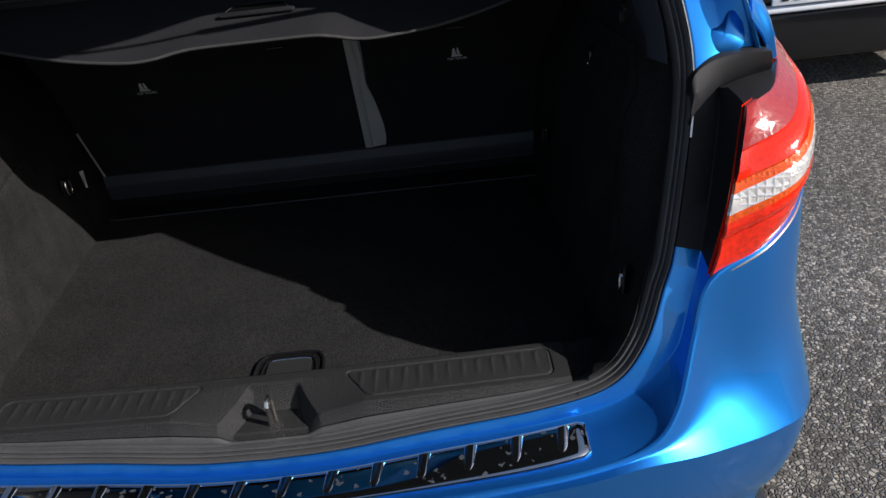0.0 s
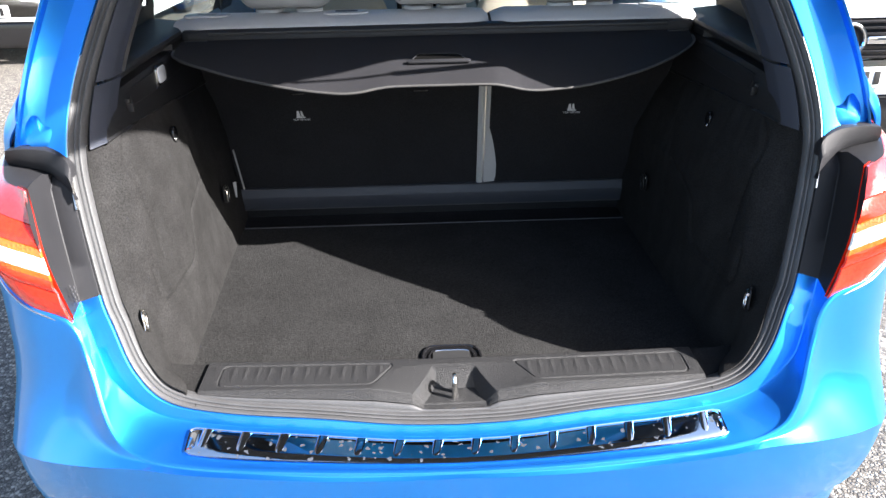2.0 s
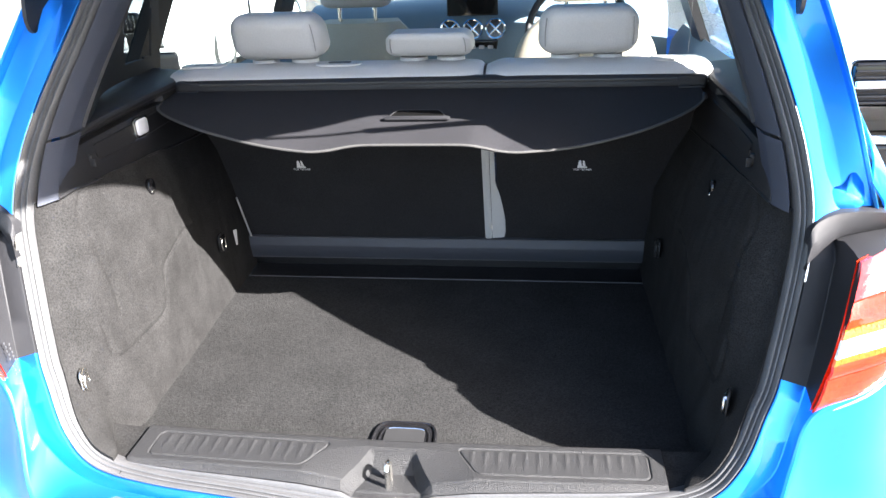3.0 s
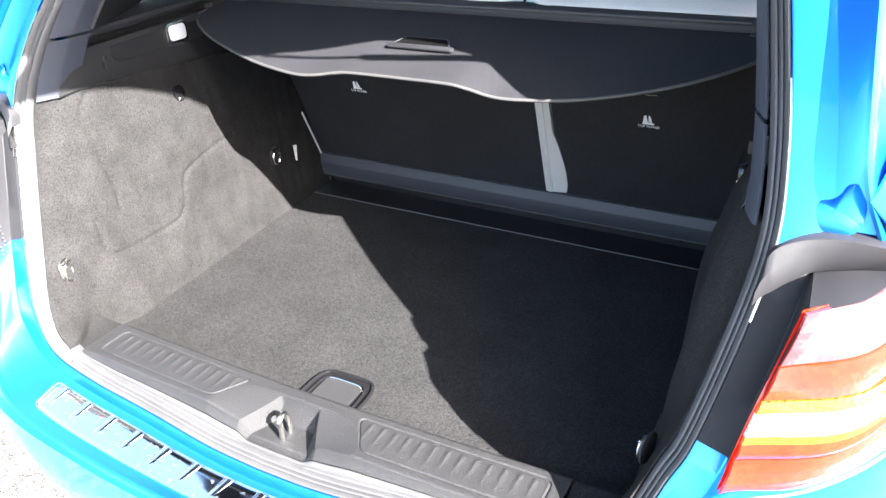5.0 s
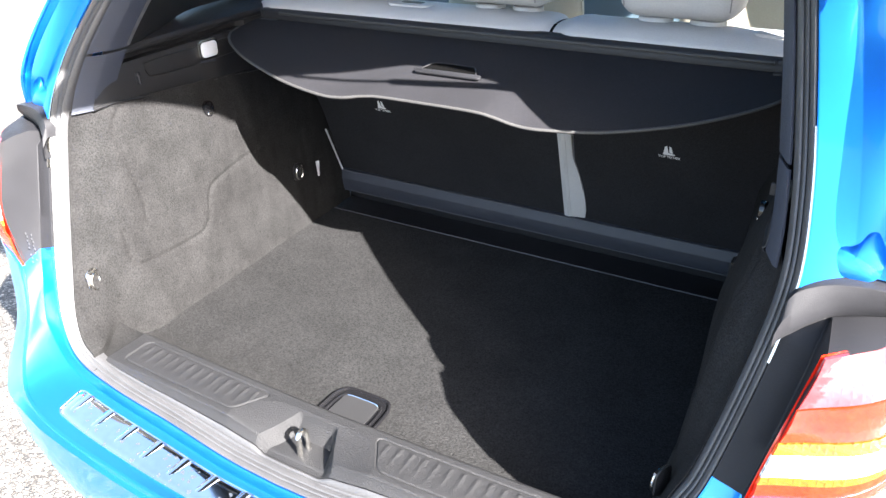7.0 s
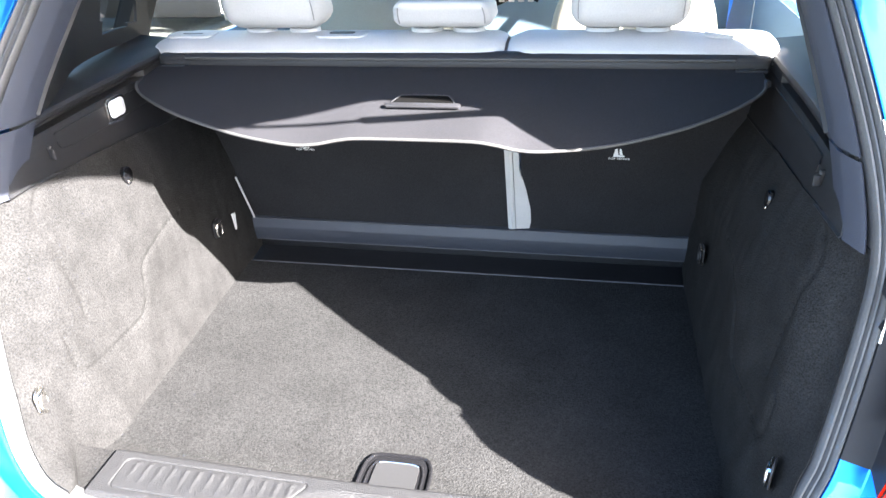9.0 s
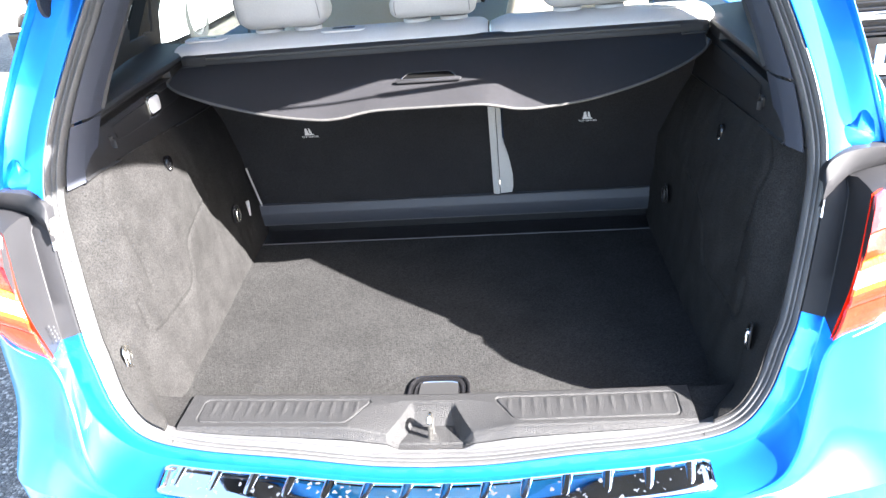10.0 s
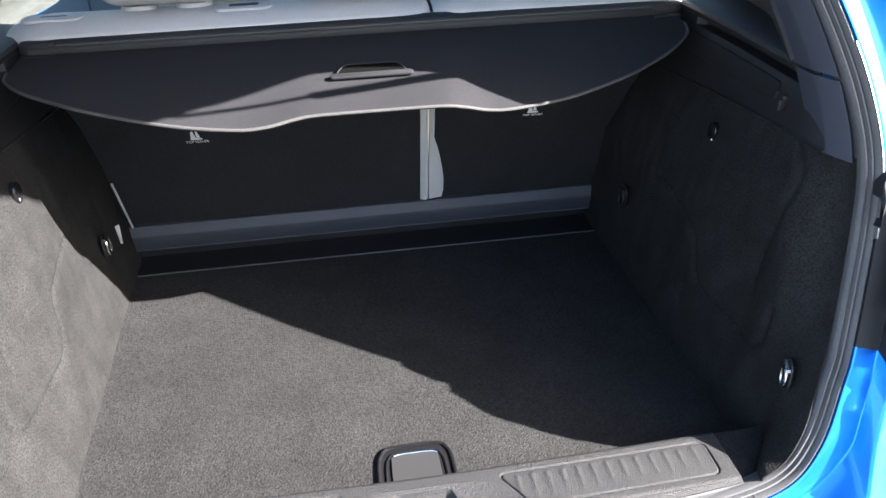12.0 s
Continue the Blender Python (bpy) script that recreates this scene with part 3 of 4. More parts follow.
bon = patch([[(-.72, 2.88, 1.03), (0, 2.9, 1.06), (.72, 2.88, 1.03)], [(-.74, 3.4, .96), (0, 3.45, 1.0), (.74, 3.4, .96)],
             [(-.6, 4.0, .78), (0, 4.08, .82), (.6, 4.0, .78)], [(-.62, 4.06, .5), (0, 4.16, .5), (.62, 4.06, .5)],
             [(-.6, 4.0, .24), (0, 4.1, .24), (.6, 4.0, .24)]], 20, 16)
part("bonnet", grid(bon, thick=.01), PAINT, car)
part("underbody", box(1.56, 3.9, .04, .01, pose(0, 1.95, .30)), DARK, car)


def wheel(parent, x, y, r=.315):
    """A tyre with its rim and spokes."""
    prof = [(r * .66, -.10), (r * .9, -.105), (r * .98, -.085), (r, -.05), (r, .05), (r * .98, .085), (r * .9, .105), (r * .66, .10)]
    rows = [[(x + b, y + a * math.cos(t), r + a * math.sin(t)) for a, b in prof] for t in np.linspace(0, 2 * math.pi, 33)]
    w = part("wheel", grid(rows), TYRE, parent)
    sgn = 1 if x > 0 else -1
    prof = [(r * .66, -.09), (r * .6, .02), (r * .66, .09)]
    rows = [[(x + b, y + a * math.cos(t), r + a * math.sin(t)) for a, b in prof] for t in np.linspace(0, 2 * math.pi, 33)]
    part("rim", grid(rows), RIM, w)
    sp = [box(.02, .045, r * .6, .006, Matrix.Translation((x + sgn * .075, y, r)) @ pose(0, 0, 0, 72 * k) @ pose(0, 0, r * .33)) for k in range(5)]
    part("spokes", join(*sp), RIM, w)


for x in (-.77, .77):
    for y in (.60, 3.3):
        wheel(car, x, y)

# tailgate, raised over the opening: outer skin, inner lining and glass
ang = math.atan2(1.94 - 1.65, .155 + .30)
up = Matrix.Translation((0, .42, 1.50)) @ Matrix.Rotation(-ang, 4, "X")
def G(x, d, h):
    return tuple(up @ Vector((x, -d, h)))


def leaf(h, inset=0.0, lo=0.0, hi=1.05, sag=0.0):
    rows = []
    for d in np.linspace(lo, hi, 9):
        w = (.60 + .05 * math.sin(math.pi * min(d / .9, 1))) - inset
        rows.append([G(x * w, d, h - sag * max(0, 1 - d / .24) - .04 * x * x + .03 * math.sin(math.pi * d / 1.05)) for x in np.linspace(-1, 1, 15)])
    return grid(rows, thick=.012)


gate = part("tailgate", leaf(.06, 0, -.07), PAINT, car, "raised blue tailgate seen from below", 50)
# the lining's droop at the hinge is added to block stray sun
part("lining", leaf(.030, .03, .0, 1.0, .045), DARK, gate, "black plastic tailgate lining")
for s in (-1, 1):
    # unseen added flank; its lower edge sweeps down to the hinge to shape shadows
    low = spline([(-.42, 1.936), (-.386, 1.924), (-.213, 1.881), (-.073, 1.817), (.024, 1.760), (.086, 1.710), (.144, 1.672), (.205, 1.632), (.240, 1.575), (.266, 1.510), (.273, 1.465), (.264, 1.415), (.254, 1.362), (.275, 1.345), (.33, 1.40)], 70)
    part("side_edge", grid([[(s * .600, y, z), (s * .603, y + .03, z + .03), (s * .606, y + .13, z + .085)] for y, z in low], thick=.006), DARK, gate)
    strut = part("gas_strut", tube([(s * .600, .306, 1.435), (s * .600, .148, 1.614)], .0095), DARK, gate)
    part("rod", tube([(s * .600, .148, 1.614), (s * .600, .030, 1.748)], .0042), STEEL, strut)

# ---- boot: sill plate, side trims, bulkhead ----
PLATE_Z = .703


def sill_height(x, y):
    """The sill plate's top: a ribbed tread on each side, a scooped well for the lock in the middle."""
    z = PLATE_Z
    ax = abs(x)
    if y < -.006:
        z -= .012 * ((-.006 - y) / .014) ** 1.6
    if y > .072:
        z -= .004 * ((y - .072) / .008) ** 2 if y < .080 else .004 + .05 * ((y - .080) / .014)
    # a thin groove round each tread, its corners round
    inner = .105 + .036 * max(0, min(1, (.060 - y) / .058))
    e = min(ax - inner, .406 - ax, y - .003, .063 - y)
    if e > -.002:
        cx, cy = max(0, .012 - min(ax - inner, .406 - ax)), max(0, .012 - min(y - .003, .063 - y))
        d = .012 - math.hypot(cx, cy)
        z -= .0022 * math.exp(-((d - .0005) / .0014) ** 2)
        if .130 - .008 < ax < .406:
            ph = (ax - .130) / .0212
            t = min(1, max(0, (.0575 - y) / .003)) * max(0, min(1, (y - .009) / .036)) * min(1, max(0, e / .004))
            z += .0013 * math.exp(-(((ph - round(ph)) * .0212) / .0036) ** 2) * t
    # the scoop: two sloping side faces, a pocket between them with slanting walls
    if y < .057:
        q = max(0, min(1, y / .057))
        out = .056 + .080 * math.sqrt(1 - q * q)
        g = max(0, (.055 - y) / .070)
        rim = .038 + .038 * g ** 1.2
        low = rim - .008 - .012 * g
        at_rim = -.014 * g ** .8 - .0008
        floor_z = min(at_rim, -.034 * min(1, max(0, (.053 - y) / .020)) ** .7 - .0008)
        if ax < low:
            z += floor_z
        elif ax < rim:
            z += floor_z + (at_rim - floor_z) * (ax - low) / (rim - low)
        elif ax < out:
            z += at_rim * (1 - (ax - rim) / (out - rim))
    return z


xs = np.linspace(-.434, .428, 720)
ys = np.concatenate([np.linspace(-.010, .079, 84), np.linspace(.0805, .094, 8)])
rows, under = [], []
for x in xs:
    k = min(np.interp(abs(x), seal[:N * 5, 0], range(N * 5)), N * 5 - 1.001)
    i = int(k)
    lipped = [seal[q] - .0185 * outw[q] - .017 * back[q] for q in (i, i + 1)]
    front = lipped[0] * (1 - k + i) + lipped[1] * (k - i)
    shift = .010 * (abs(x) / .42) ** 1.5
    row = [np.array((x, y + shift, sill_height(x, y))) for y in ys]
    base = front - np.array((0, 0, .003))
    skirt = [np.array((x, row[0][1] + (base[1] - row[0][1]) * t, row[0][2] + (base[2] - row[0][2]) * t ** .8)) for t in (.42, .36, .28, .20, .12, .05)]
    rows.append([tuple(p) for p in skirt + row])
    under.append([tuple(np.array((x, row[0][1] + (base[1] - row[0][1]) * t, row[0][2] + (base[2] - row[0][2]) * t ** .8 + h))) for t, h in ((1.04, .0005), (.97, .0018), (.88, .0022), (.80, .0006), (.77, -.0014), (.74, .0006), (.66, .0022), (.56, .0020), (.47, .0004), (.42, -.004))])
plate = part("sill_plate", grid(rows), PLASTIC, car, "grained grey plastic sill plate with ribbed treads", 14)
loop = [(-.003 + .0, .004, .640), (0, .004, .700)] + [(0, .012 + .010 * -math.cos(a), .700 + .010 * math.sin(a)) for a in np.linspace(0.3, math.pi - .3, 6)] + [(0, .022, .700), (0, .022, .645)]
part("seal_foot", grid(under[::4] + [under[-1]]), RUBBER, car, "grey rubber foot of the seal in front of the sill plate", 40)
part("lock_striker", tube(loop, .0042, 8), STEEL, car, "bright steel lock striker hoop")
part("striker_base", box(.026, .034, .003, .001, pose(0, .012, .657)), STEEL, car)

LEFT = [(.65, .498), (.70, .506), (.80, .528), (.90, .540), (1.0, .548), (1.075, .566), (1.10, .574)]


def wall_x(y, z, s=-1):
    """The carpet side trim: out at the opening, in over the wheel, easing out to the seat on the left side only."""
    base = np.interp(z, [a for a, b in LEFT], [b for a, b in LEFT])
    base += .030 * max(0, (y - .2) / .55) * max(0, (.9 - z) / .25)
    if s > 0:
        base -= .040 * max(0, min(1, (y - .25) / .55)) * max(0, min(1, (1.06 - z) / .16))
    bulge = -.018 * math.exp(-((y - .36) / .13) ** 2) * math.exp(-((z - .88) / .16) ** 2)
    fold = -.005 * math.exp(-((y - .17) / .035) ** 2) * max(0, min(1, (1.05 - z) / .2))
    dip = .003 * math.exp(-((y - .11) / .03) ** 2)
    return base + bulge + fold + dip


SEAM = [(.158, .86), (.157, .815), (.163, .793), (.180, .784), (.263, .781), (.325, .785), (.350, .800), (.362, .835), (.372, .862), (.395, .878), (.451, .889), (.54, .899)]
CREASE = [(.235, 1.075), (.215, 1.055), (.205, 1.02), (.212, .96), (.218, .90), (.215, .86)]
seam_line, crease_line = spline(SEAM, 70), spline(CREASE, 30)


def groove(y, z, line, width):
    """How deep a line of stitching lies at a point of the wall, 0 to 1."""
    d = np.min((line[:, 0] - y) ** 2 + (line[:, 1] - z) ** 2)
    return math.exp(-d / width ** 2)


def carpet_top(y):
    """The height at which the carpet meets the plastic panel above it."""
    return float(np.interp(y, (.10, .18, .23, .32, .42, .60, .86), (1.086, 1.088, 1.090, 1.083, 1.077, 1.066, 1.052)))


inner = [p - .019 * o for p, o in zip(seal, outw)]
iz = np.array([p[2] for p in inner[N * 3:N * 11]])
for s in (1, -1):
    rows = []
    for v in np.linspace(0, 1, 110):
        zz = max(.652 + .446 * v, .715)
        a = (np.interp(zz, iz, [p[0] for p in inner[N * 3:N * 11]]), np.interp(zz, iz, [p[1] for p in inner[N * 3:N * 11]]) + .010 + .010 * max(0, min(1, (zz - .72) / .12)))
        row = []
        for u in np.linspace(0, 1, 150):
            y = a[1] + (.86 - a[1]) * u
            z = .652 + v * (carpet_top(y) - .652)
            f = min(1, u / .12)
            f = f * f * (3 - 2 * f)
            x = a[0] * (1 - f) + wall_x(y, z, s) * f
            x += .007 * groove(y, z, seam_line, .0040) + .006 * groove(y, z, crease_line, .005) * f
            x += f * (.0022 * noise.noise(Vector((s * 3 + y * 16, z * 5, 1))) + .0012 * noise.noise(Vector((y * 45, z * 14, s * 5))))
            row.append((s * x, y, z))
        rows.append(row)
    part("side_carpet", grid(rows, thick=.002), CARPET, car, "charcoal felt carpet on the boot side wall", 70)
    # carpeted corner beside the sill plate
    rows = [[(s * (.430 + f * (.055 + .045 * min(1, max(0, (y + .03) / .09)))), y, .696 - .044 * min(1, max(0, (y - .090) / .010)) + .012 * f ** 3) for f in np.linspace(0, 1, 10)] for y in np.linspace(-.030, .15, 37)]
    part("corner_carpet", grid(rows), CARPET, car)

    def P(x, y, z):
        return (s * x, y, z)
    # plastic panel above the carpet: a flat face, a slot for the cover, a rounded ledge over it
    rows = []
    for y in np.linspace(.172, .74, 72):
        low = carpet_top(y) - .006
        a = 1.150 + .012 * max(0, (y - .25) / .45)
        b = a + .014
        deep = .020 * min(1, max(0, (y - .236) / .006)) * min(1, max(0, (.585 - y) / .006))
        out = min(1, max(0, (y - .25) / .06))
        face = .566 + .006 * max(0, (.24 - y) / .07) - .010 * max(0, (y - .45) / .3)
        rows.append([P(face + d, max(y, .058 + float(np.interp(z, seal[N * 8:N * 14, 2], seal[N * 8:N * 14, 1]))), z) for d, z in ((.010, low), (-.001, low), (-.003, low + .003), (0, low + .006), (.005, a - .003), (.007, a), (.007 + deep, a + .001),
                     (.007 + deep, b - .001), (.007, b), (.0035, b + .003), (.0025, b + .009), (.005, b + .015), (.012, b + .019), (.014 + .031 * out, b + .019 + .003 * out), (.016 + .094 * out, b + .019 + .009 * out))])
    part("upper_side_trim", grid(rows), DARK, car, "black plastic ledge above the side carpet, with a long slot", 32)
    rows = []
    for y, z0, z1 in ((.312, 1.128, 1.141), (.316, 1.117, 1.1425), (.324, 1.1125, 1.143), (.36, 1.110, 1.144), (.42, 1.1095, 1.145), (.48, 1.1105, 1.146), (.54, 1.113, 1.148), (.60, 1.116, 1.149)):
        x = .567 - .009 * max(0, (y - .45) / .3)
        rows.append([P(x + .006, y, z0 - .001), P(x + .001, y, z0), P(x - .0005, y, z0 + .002), P(x, y, .5 * (z0 + z1)), P(x + .001, y, z1 - .001), P(x + .006, y, z1)])
    part("pocket_panel", grid(rows), DARK, car, "raised black panel beside the bag hook")
    part("slot_end", box(.003, .014, .006, .001, pose(s * .574, .252, 1.158)), TRIM, car)
    part("lashing_hook", join(box(.010, .009, .020, .003, pose(s * .567, .292, 1.120)), box(.010, .004, .016, .0015, pose(s * .561, .288, 1.116))), DARK, car)
    # slate pillar trims beside the seal
    def section(z, offsets):
        c = [np.interp(z, seal[N * 8:N * 14, 2], seal[N * 8:N * 14, k]) for k in (0, 1)]
        return [P(c[0] - a, c[1] + b, z) for a, b in offsets]
    shape = ((.0265, .024), (.0295, .0275), (.0400, .056), (.0415, .060), (.0420, .10))
    for low_z, high_z in ((1.083, 1.176), (1.181, 1.47)):
        part("pillar_trim", grid([section(z, shape) for z in np.linspace(low_z, high_z, 20)], thick=-.003), TRIM, car, "slate grey plastic trim beside the seal")
    # dark lining from the pillar trim forward past the small side glass, clear of the ledge below
    n = 12
    rows = [[section(z, ((.0415, .095),))[0] for z in np.linspace(1.185, 1.49, n)]]
    for fx, fy0, fy1, fz0 in ((.612, .40, .47, 1.184), (.640, .47, .56, 1.188 if s > 0 else 1.198), (.652, .55, .62, 1.190 if s > 0 else 1.204), (.660, .66, .70, 1.190 if s > 0 else 1.203), (.668, .775, .775, 1.188)):
        rows.append([P(fx - .055 * i / n, fy0 + (fy1 - fy0) * i / n, fz0 + (1.50 - fz0) * i / n) for i in range(n)])
    bm = grid(patch(rows, 60, 44))
    hole = [f for f in bm.faces if .597 < f.calc_center_median().y < .730 and 1.236 < f.calc_center_median().z < 1.43]
    bmesh.ops.delete(bm, geom=hole, context="FACES")
    bmesh.ops.solidify(bm, geom=bm.faces[:], thickness=.006)
    part("pillar_lining", bm, DARK, car, "black lining of the rear pillar round a small side window")

# steel lashing rings in the side trims
def ring(x, y, z, s, turn, plate_mat, ring_mat):
    """A steel ring folded against its plate on the side wall."""
    m = Matrix.Translation((x, y, z)) @ pose(0, 0, 0, 90, 0, -s * turn)
    base = part("lashing_ring", prism(rounded(.032, .044, .013), .003, m, .001), plate_mat, car, "steel lashing ring folded flat on its plate")
    pts = [tuple(m @ Vector((.0115 * math.cos(a), -.003 + .0165 * math.sin(a), .007))) for a in np.linspace(0, 2 * math.pi, 22, endpoint=False)]
    part("ring", tube(pts, .0024, 8, True), ring_mat, base)
    part("pin", tube([tuple(m @ Vector((-.012, .014, .005))), tuple(m @ Vector((.012, .014, .005)))], .003, 8), STEEL, base)


for s in (-1, 1):
    # right side gets black pieces: its shade is put into the material
    ring(s * (.529 if s < 0 else .521), .070 if s < 0 else .080, .802, s, 112, STEEL if s < 0 else DARK, STEEL)
    ring(s * (.526 if s < 0 else .498), .653, .804, s, 90, DARK, STEEL if s < 0 else DARK)
    h = part("bag_hook", prism([(.013 * math.cos(a), .017 * math.sin(a)) for a in np.linspace(0, 2 * math.pi, 18, endpoint=False)], .010, Matrix.Translation((s * .5475, .425, 1.024)) @ pose(0, 0, 0, 90, 0, -s * 90), .002), GLOSS, car, "small black bag hook with a steel tip")
    part("tip", box(.006, .014, .006, .002, pose(s * .539, .425, 1.014)), STEEL, h)

# boot lamp
tip = Matrix.Translation((-.567, .472, 1.135)) @ pose(0, 0, 0, 90, 0, 90)
lamp = part("boot_lamp", prism(rounded(.054, .040, .011), .006, tip, .001), STEEL, car, "small clear boot lamp in a bright frame")
part("lens", prism(rounded(.043, .031, .009), .004, tip @ pose(0, 0, .0045), .0012), LENS, lamp)
part("pull_tab", box(.003, .044, .004, .001, pose(-.5655, .468, 1.1105, -6)), TRIM, lamp)

# bulkhead in front of the seat
part("bulkhead", join(box(1.10, .13, .012, .003, pose(0, .835, .636)), box(1.10, .012, .11, .003, pose(0, .890, .685))), DARK, car)
rows = [[(x, .874, .680), (x, .842, .681), (x, .8385, .683), (x, .8350, .690), (x, .8325, .717), (x, .8328, .720), (x, .8345, .7235), (x, .8365, .735), (x, .839, .740), (x, .846, .7425), (x, .90, .744)] for x in np.linspace(-.55, .55, 20)]
part("bulkhead_rail", slab(rows, (0, .003, -.003)), RAIL, car, "slate plastic cross rail below the seat back", 25)
part("rail_edge", tube([(x, .8385, .6825) for x in np.linspace(-.545, .545, 6)], .0013, 6), EDGE_GREY, car, "pale lower edge of the cross rail")
part("rail_edge", tube([(x, .8385, .7400) for x in np.linspace(-.545, .545, 6)], .0016, 6), EDGE_GREY, car)

# ---- load floor ----
floor_thing = empty("load_floor", (0, 0, .65), label="flat charcoal carpet boot floor panel with a pull handle", category="boot floor")
FZ = .652
rows = [[(sx * (.500 + .034 * (y - .12) / .6), y, FZ) for sx in np.linspace(-1, 1, 30)] for y in np.linspace(.10, .780, 20)]
part("floor_panel", slab(rows, (0, 0, -.016)), FLOOR_CARPET, floor_thing)
part("rear_edge", box(1.06, .0022, .004, .0007, pose(0, .7815, FZ + .0005)), EDGE_GREY, floor_thing, "thin grey edge strip")
tray = spline([(-.056, .085), (-.055, .150), (-.050, .172), (-.038, .184), (0, .186), (.038, .184), (.050, .172), (.055, .150), (.056, .085)], 33)
hd = part("handle_tray", prism([tuple(q) for q in tray], .003, pose(0, 0, FZ - .0005)), GLOSS, floor_thing, "glossy black handle tray with a grey flap")
part("rim", tube([(q[0], q[1], FZ + .003) for q in tray], .0032, 8), GLOSS, hd)
part("rim", tube([(q[0] * .80, .105 + (q[1] - .105) * .84, FZ + .003) for q in tray], .0022, 8), GLOSS, hd)
flap = spline([(-.036, .085), (-.0355, .150), (-.031, .166), (0, .1685), (.031, .166), (.0355, .150), (.036, .085)], 25)
part("flap", prism([tuple(q) for q in flap], .0025, pose(0, 0, FZ + .0025)), material("satin_grey_flap", (.022, .022, .023), .38, .0, .1, 300), hd)
part("flap_edge", tube([(q[0], q[1], FZ + .005) for q in flap[8:18]], .0011, 6), CHROME, hd)
for fo in (floor_thing,):
    for c in fo.children_recursive:
        if c.parent is fo:
            c.location.z -= .65

# ---- sill guard on the bumper ----
shelf = strip(0, N * 5)


def on_shelf(x, v, up):
    """A point on the bumper's shelf: v from its front to its rear edge, up metres above it."""
    k = min(np.interp(abs(x), [r[3][0] for r in shelf], range(len(shelf))), len(shelf) - 1.001)
    i = int(k)
    a = shelf[i][3] * (1 - k + i) + shelf[i + 1][3] * (k - i)
    b = shelf[i][-1] * (1 - k + i) + shelf[i + 1][-1] * (k - i)
    p = a + (b - a) * (.19 + .61 * v)
    return (x, p[1], p[2] + up + .003 * (1 - v))


rows = []
for x in np.linspace(-.432, .432, 100):
    t = min(1, (.432 - abs(x)) / .012)
    c = .10 * (1 - math.sqrt(1 - (1 - t) ** 2))
    rows.append([on_shelf(x, c + (1 - 2 * c) * v, .0012 + .0035 * min(1, t * 2) * (1 - abs(2 * v - 1) ** 8)) for v in np.linspace(0, 1, 14)])
guard = part("sill_guard", slab(rows, (0, 0, -.004)), GUARD, car, "mirror-polished steel guard strip on the bumper", 50)
outline = [Vector(r[0]) for r in rows] + [Vector(q) for q in rows[-1][1:-1]] + [Vector(r[-1]) for r in rows[::-1]] + [Vector(q) for q in rows[0][-2:0:-1]]
part("rim", tube([p + Vector((0, 0, .0005)) for p in outline], .0016, 6, True), CHROME, guard, "bright rolled rim")
for k in range(14):
    x0 = -.403 + .806 * k / 13
    # a tongue, blunt and high at the car's side, running out round
    prof = [(-1, 0), (-.9, .45), (-.6, .9), (-.2, 1), (.2, 1), (.6, .9), (.9, .45), (1, 0)]
    rows = [[on_shelf(x0 + .0088 * u * (1 - .30 * v) * math.sqrt(max(0, 1 - max(0, (v - .7) / .3) ** 2)) - .006 * v, .07 + .72 * v, .0040 + .0034 * h * min(1, v / .03) * (1 - v) ** .5) for u, h in prof] for v in (0, .015, .03, .15, .3, .45, .6, .75, .88, .96, 1)]
    part("rib", grid(rows), CHROME, guard).data.set_sharp_from_angle(angle=radians(40))

# ---- load cover ----
cover = empty("load_cover", (0, .55, 1.13), label="charcoal roller load cover pulled out under the seat top", category="load cover")
HEM = [(-.557, .560, 1.163), (-.552, .530, 1.158), (-.520, .492, 1.152), (-.46, .450, 1.144), (-.40, .425, 1.133), (-.30, .397, 1.117), (-.21, .386, 1.107), (-.165, .388, 1.107), (-.125, .397, 1.112), (-.09, .401, 1.114), (0, .402, 1.114),
       (.09, .400, 1.114), (.125, .402, 1.109), (.165, .405, 1.100), (.21, .410, 1.098), (.30, .430, 1.102), (.40, .466, 1.116), (.47, .500, 1.132), (.515, .530, 1.146), (.538, .556, 1.156), (.544, .585, 1.164)]
full = list(spline(HEM, 120))
rows = []
for v in np.linspace(0, 1, 20):
    rows.append([(p[0], p[1] + (.635 - p[1]) * v, p[2] + (1.172 - p[2]) * v ** .9) for p in full])
part("cloth", grid(rows, thick=.004), COVER, cover)
part("hem", tube([tuple(p) for p in full], .0026, 8), PIPING, cover, "pale stitched hem")
part("cassette", tube([(-.545, .648, 1.172), (0, .648, 1.174), (.545, .648, 1.172)], .021, 16), DARK, cover)
part("cassette_bead", tube([(-.50, .628, 1.184), (.50, .628, 1.184)], .003, 8), PIPING, cover)
for s in (-1, 1):
    part("end_cap", box(.060, .036, .030, .008, pose(s * .530, .648, 1.176)), DARK, cover)
    part("cap_tray", box(.050, .014, .006, .002, pose(s * .527, .624, 1.168)), DARK, cover)
    part("clip", box(.014, .02, .010, .003, pose(s * .548, .60, 1.155)), DARK, cover)
tilt = Matrix.Translation((-.005, .488, 1.141)) @ pose(0, 0, 0, 14)
pull = part("pull_handle", prism(rounded(.130, .013, .006), .0045, tilt, .0015), HOUSING, cover, "grey plastic pull handle with a dark slot")
arch = spline([(-.052, .005), (-.047, .016), (-.040, .026), (-.030, .0285), (0, .029), (.030, .0285), (.040, .026), (.047, .016), (.052, .005)], 33)
# no hole here: a raised plate, the slot's shade put into its black colour
part("slot", prism([tuple(q) for q in arch], .0045, tilt), SLOT_SHADE, pull)
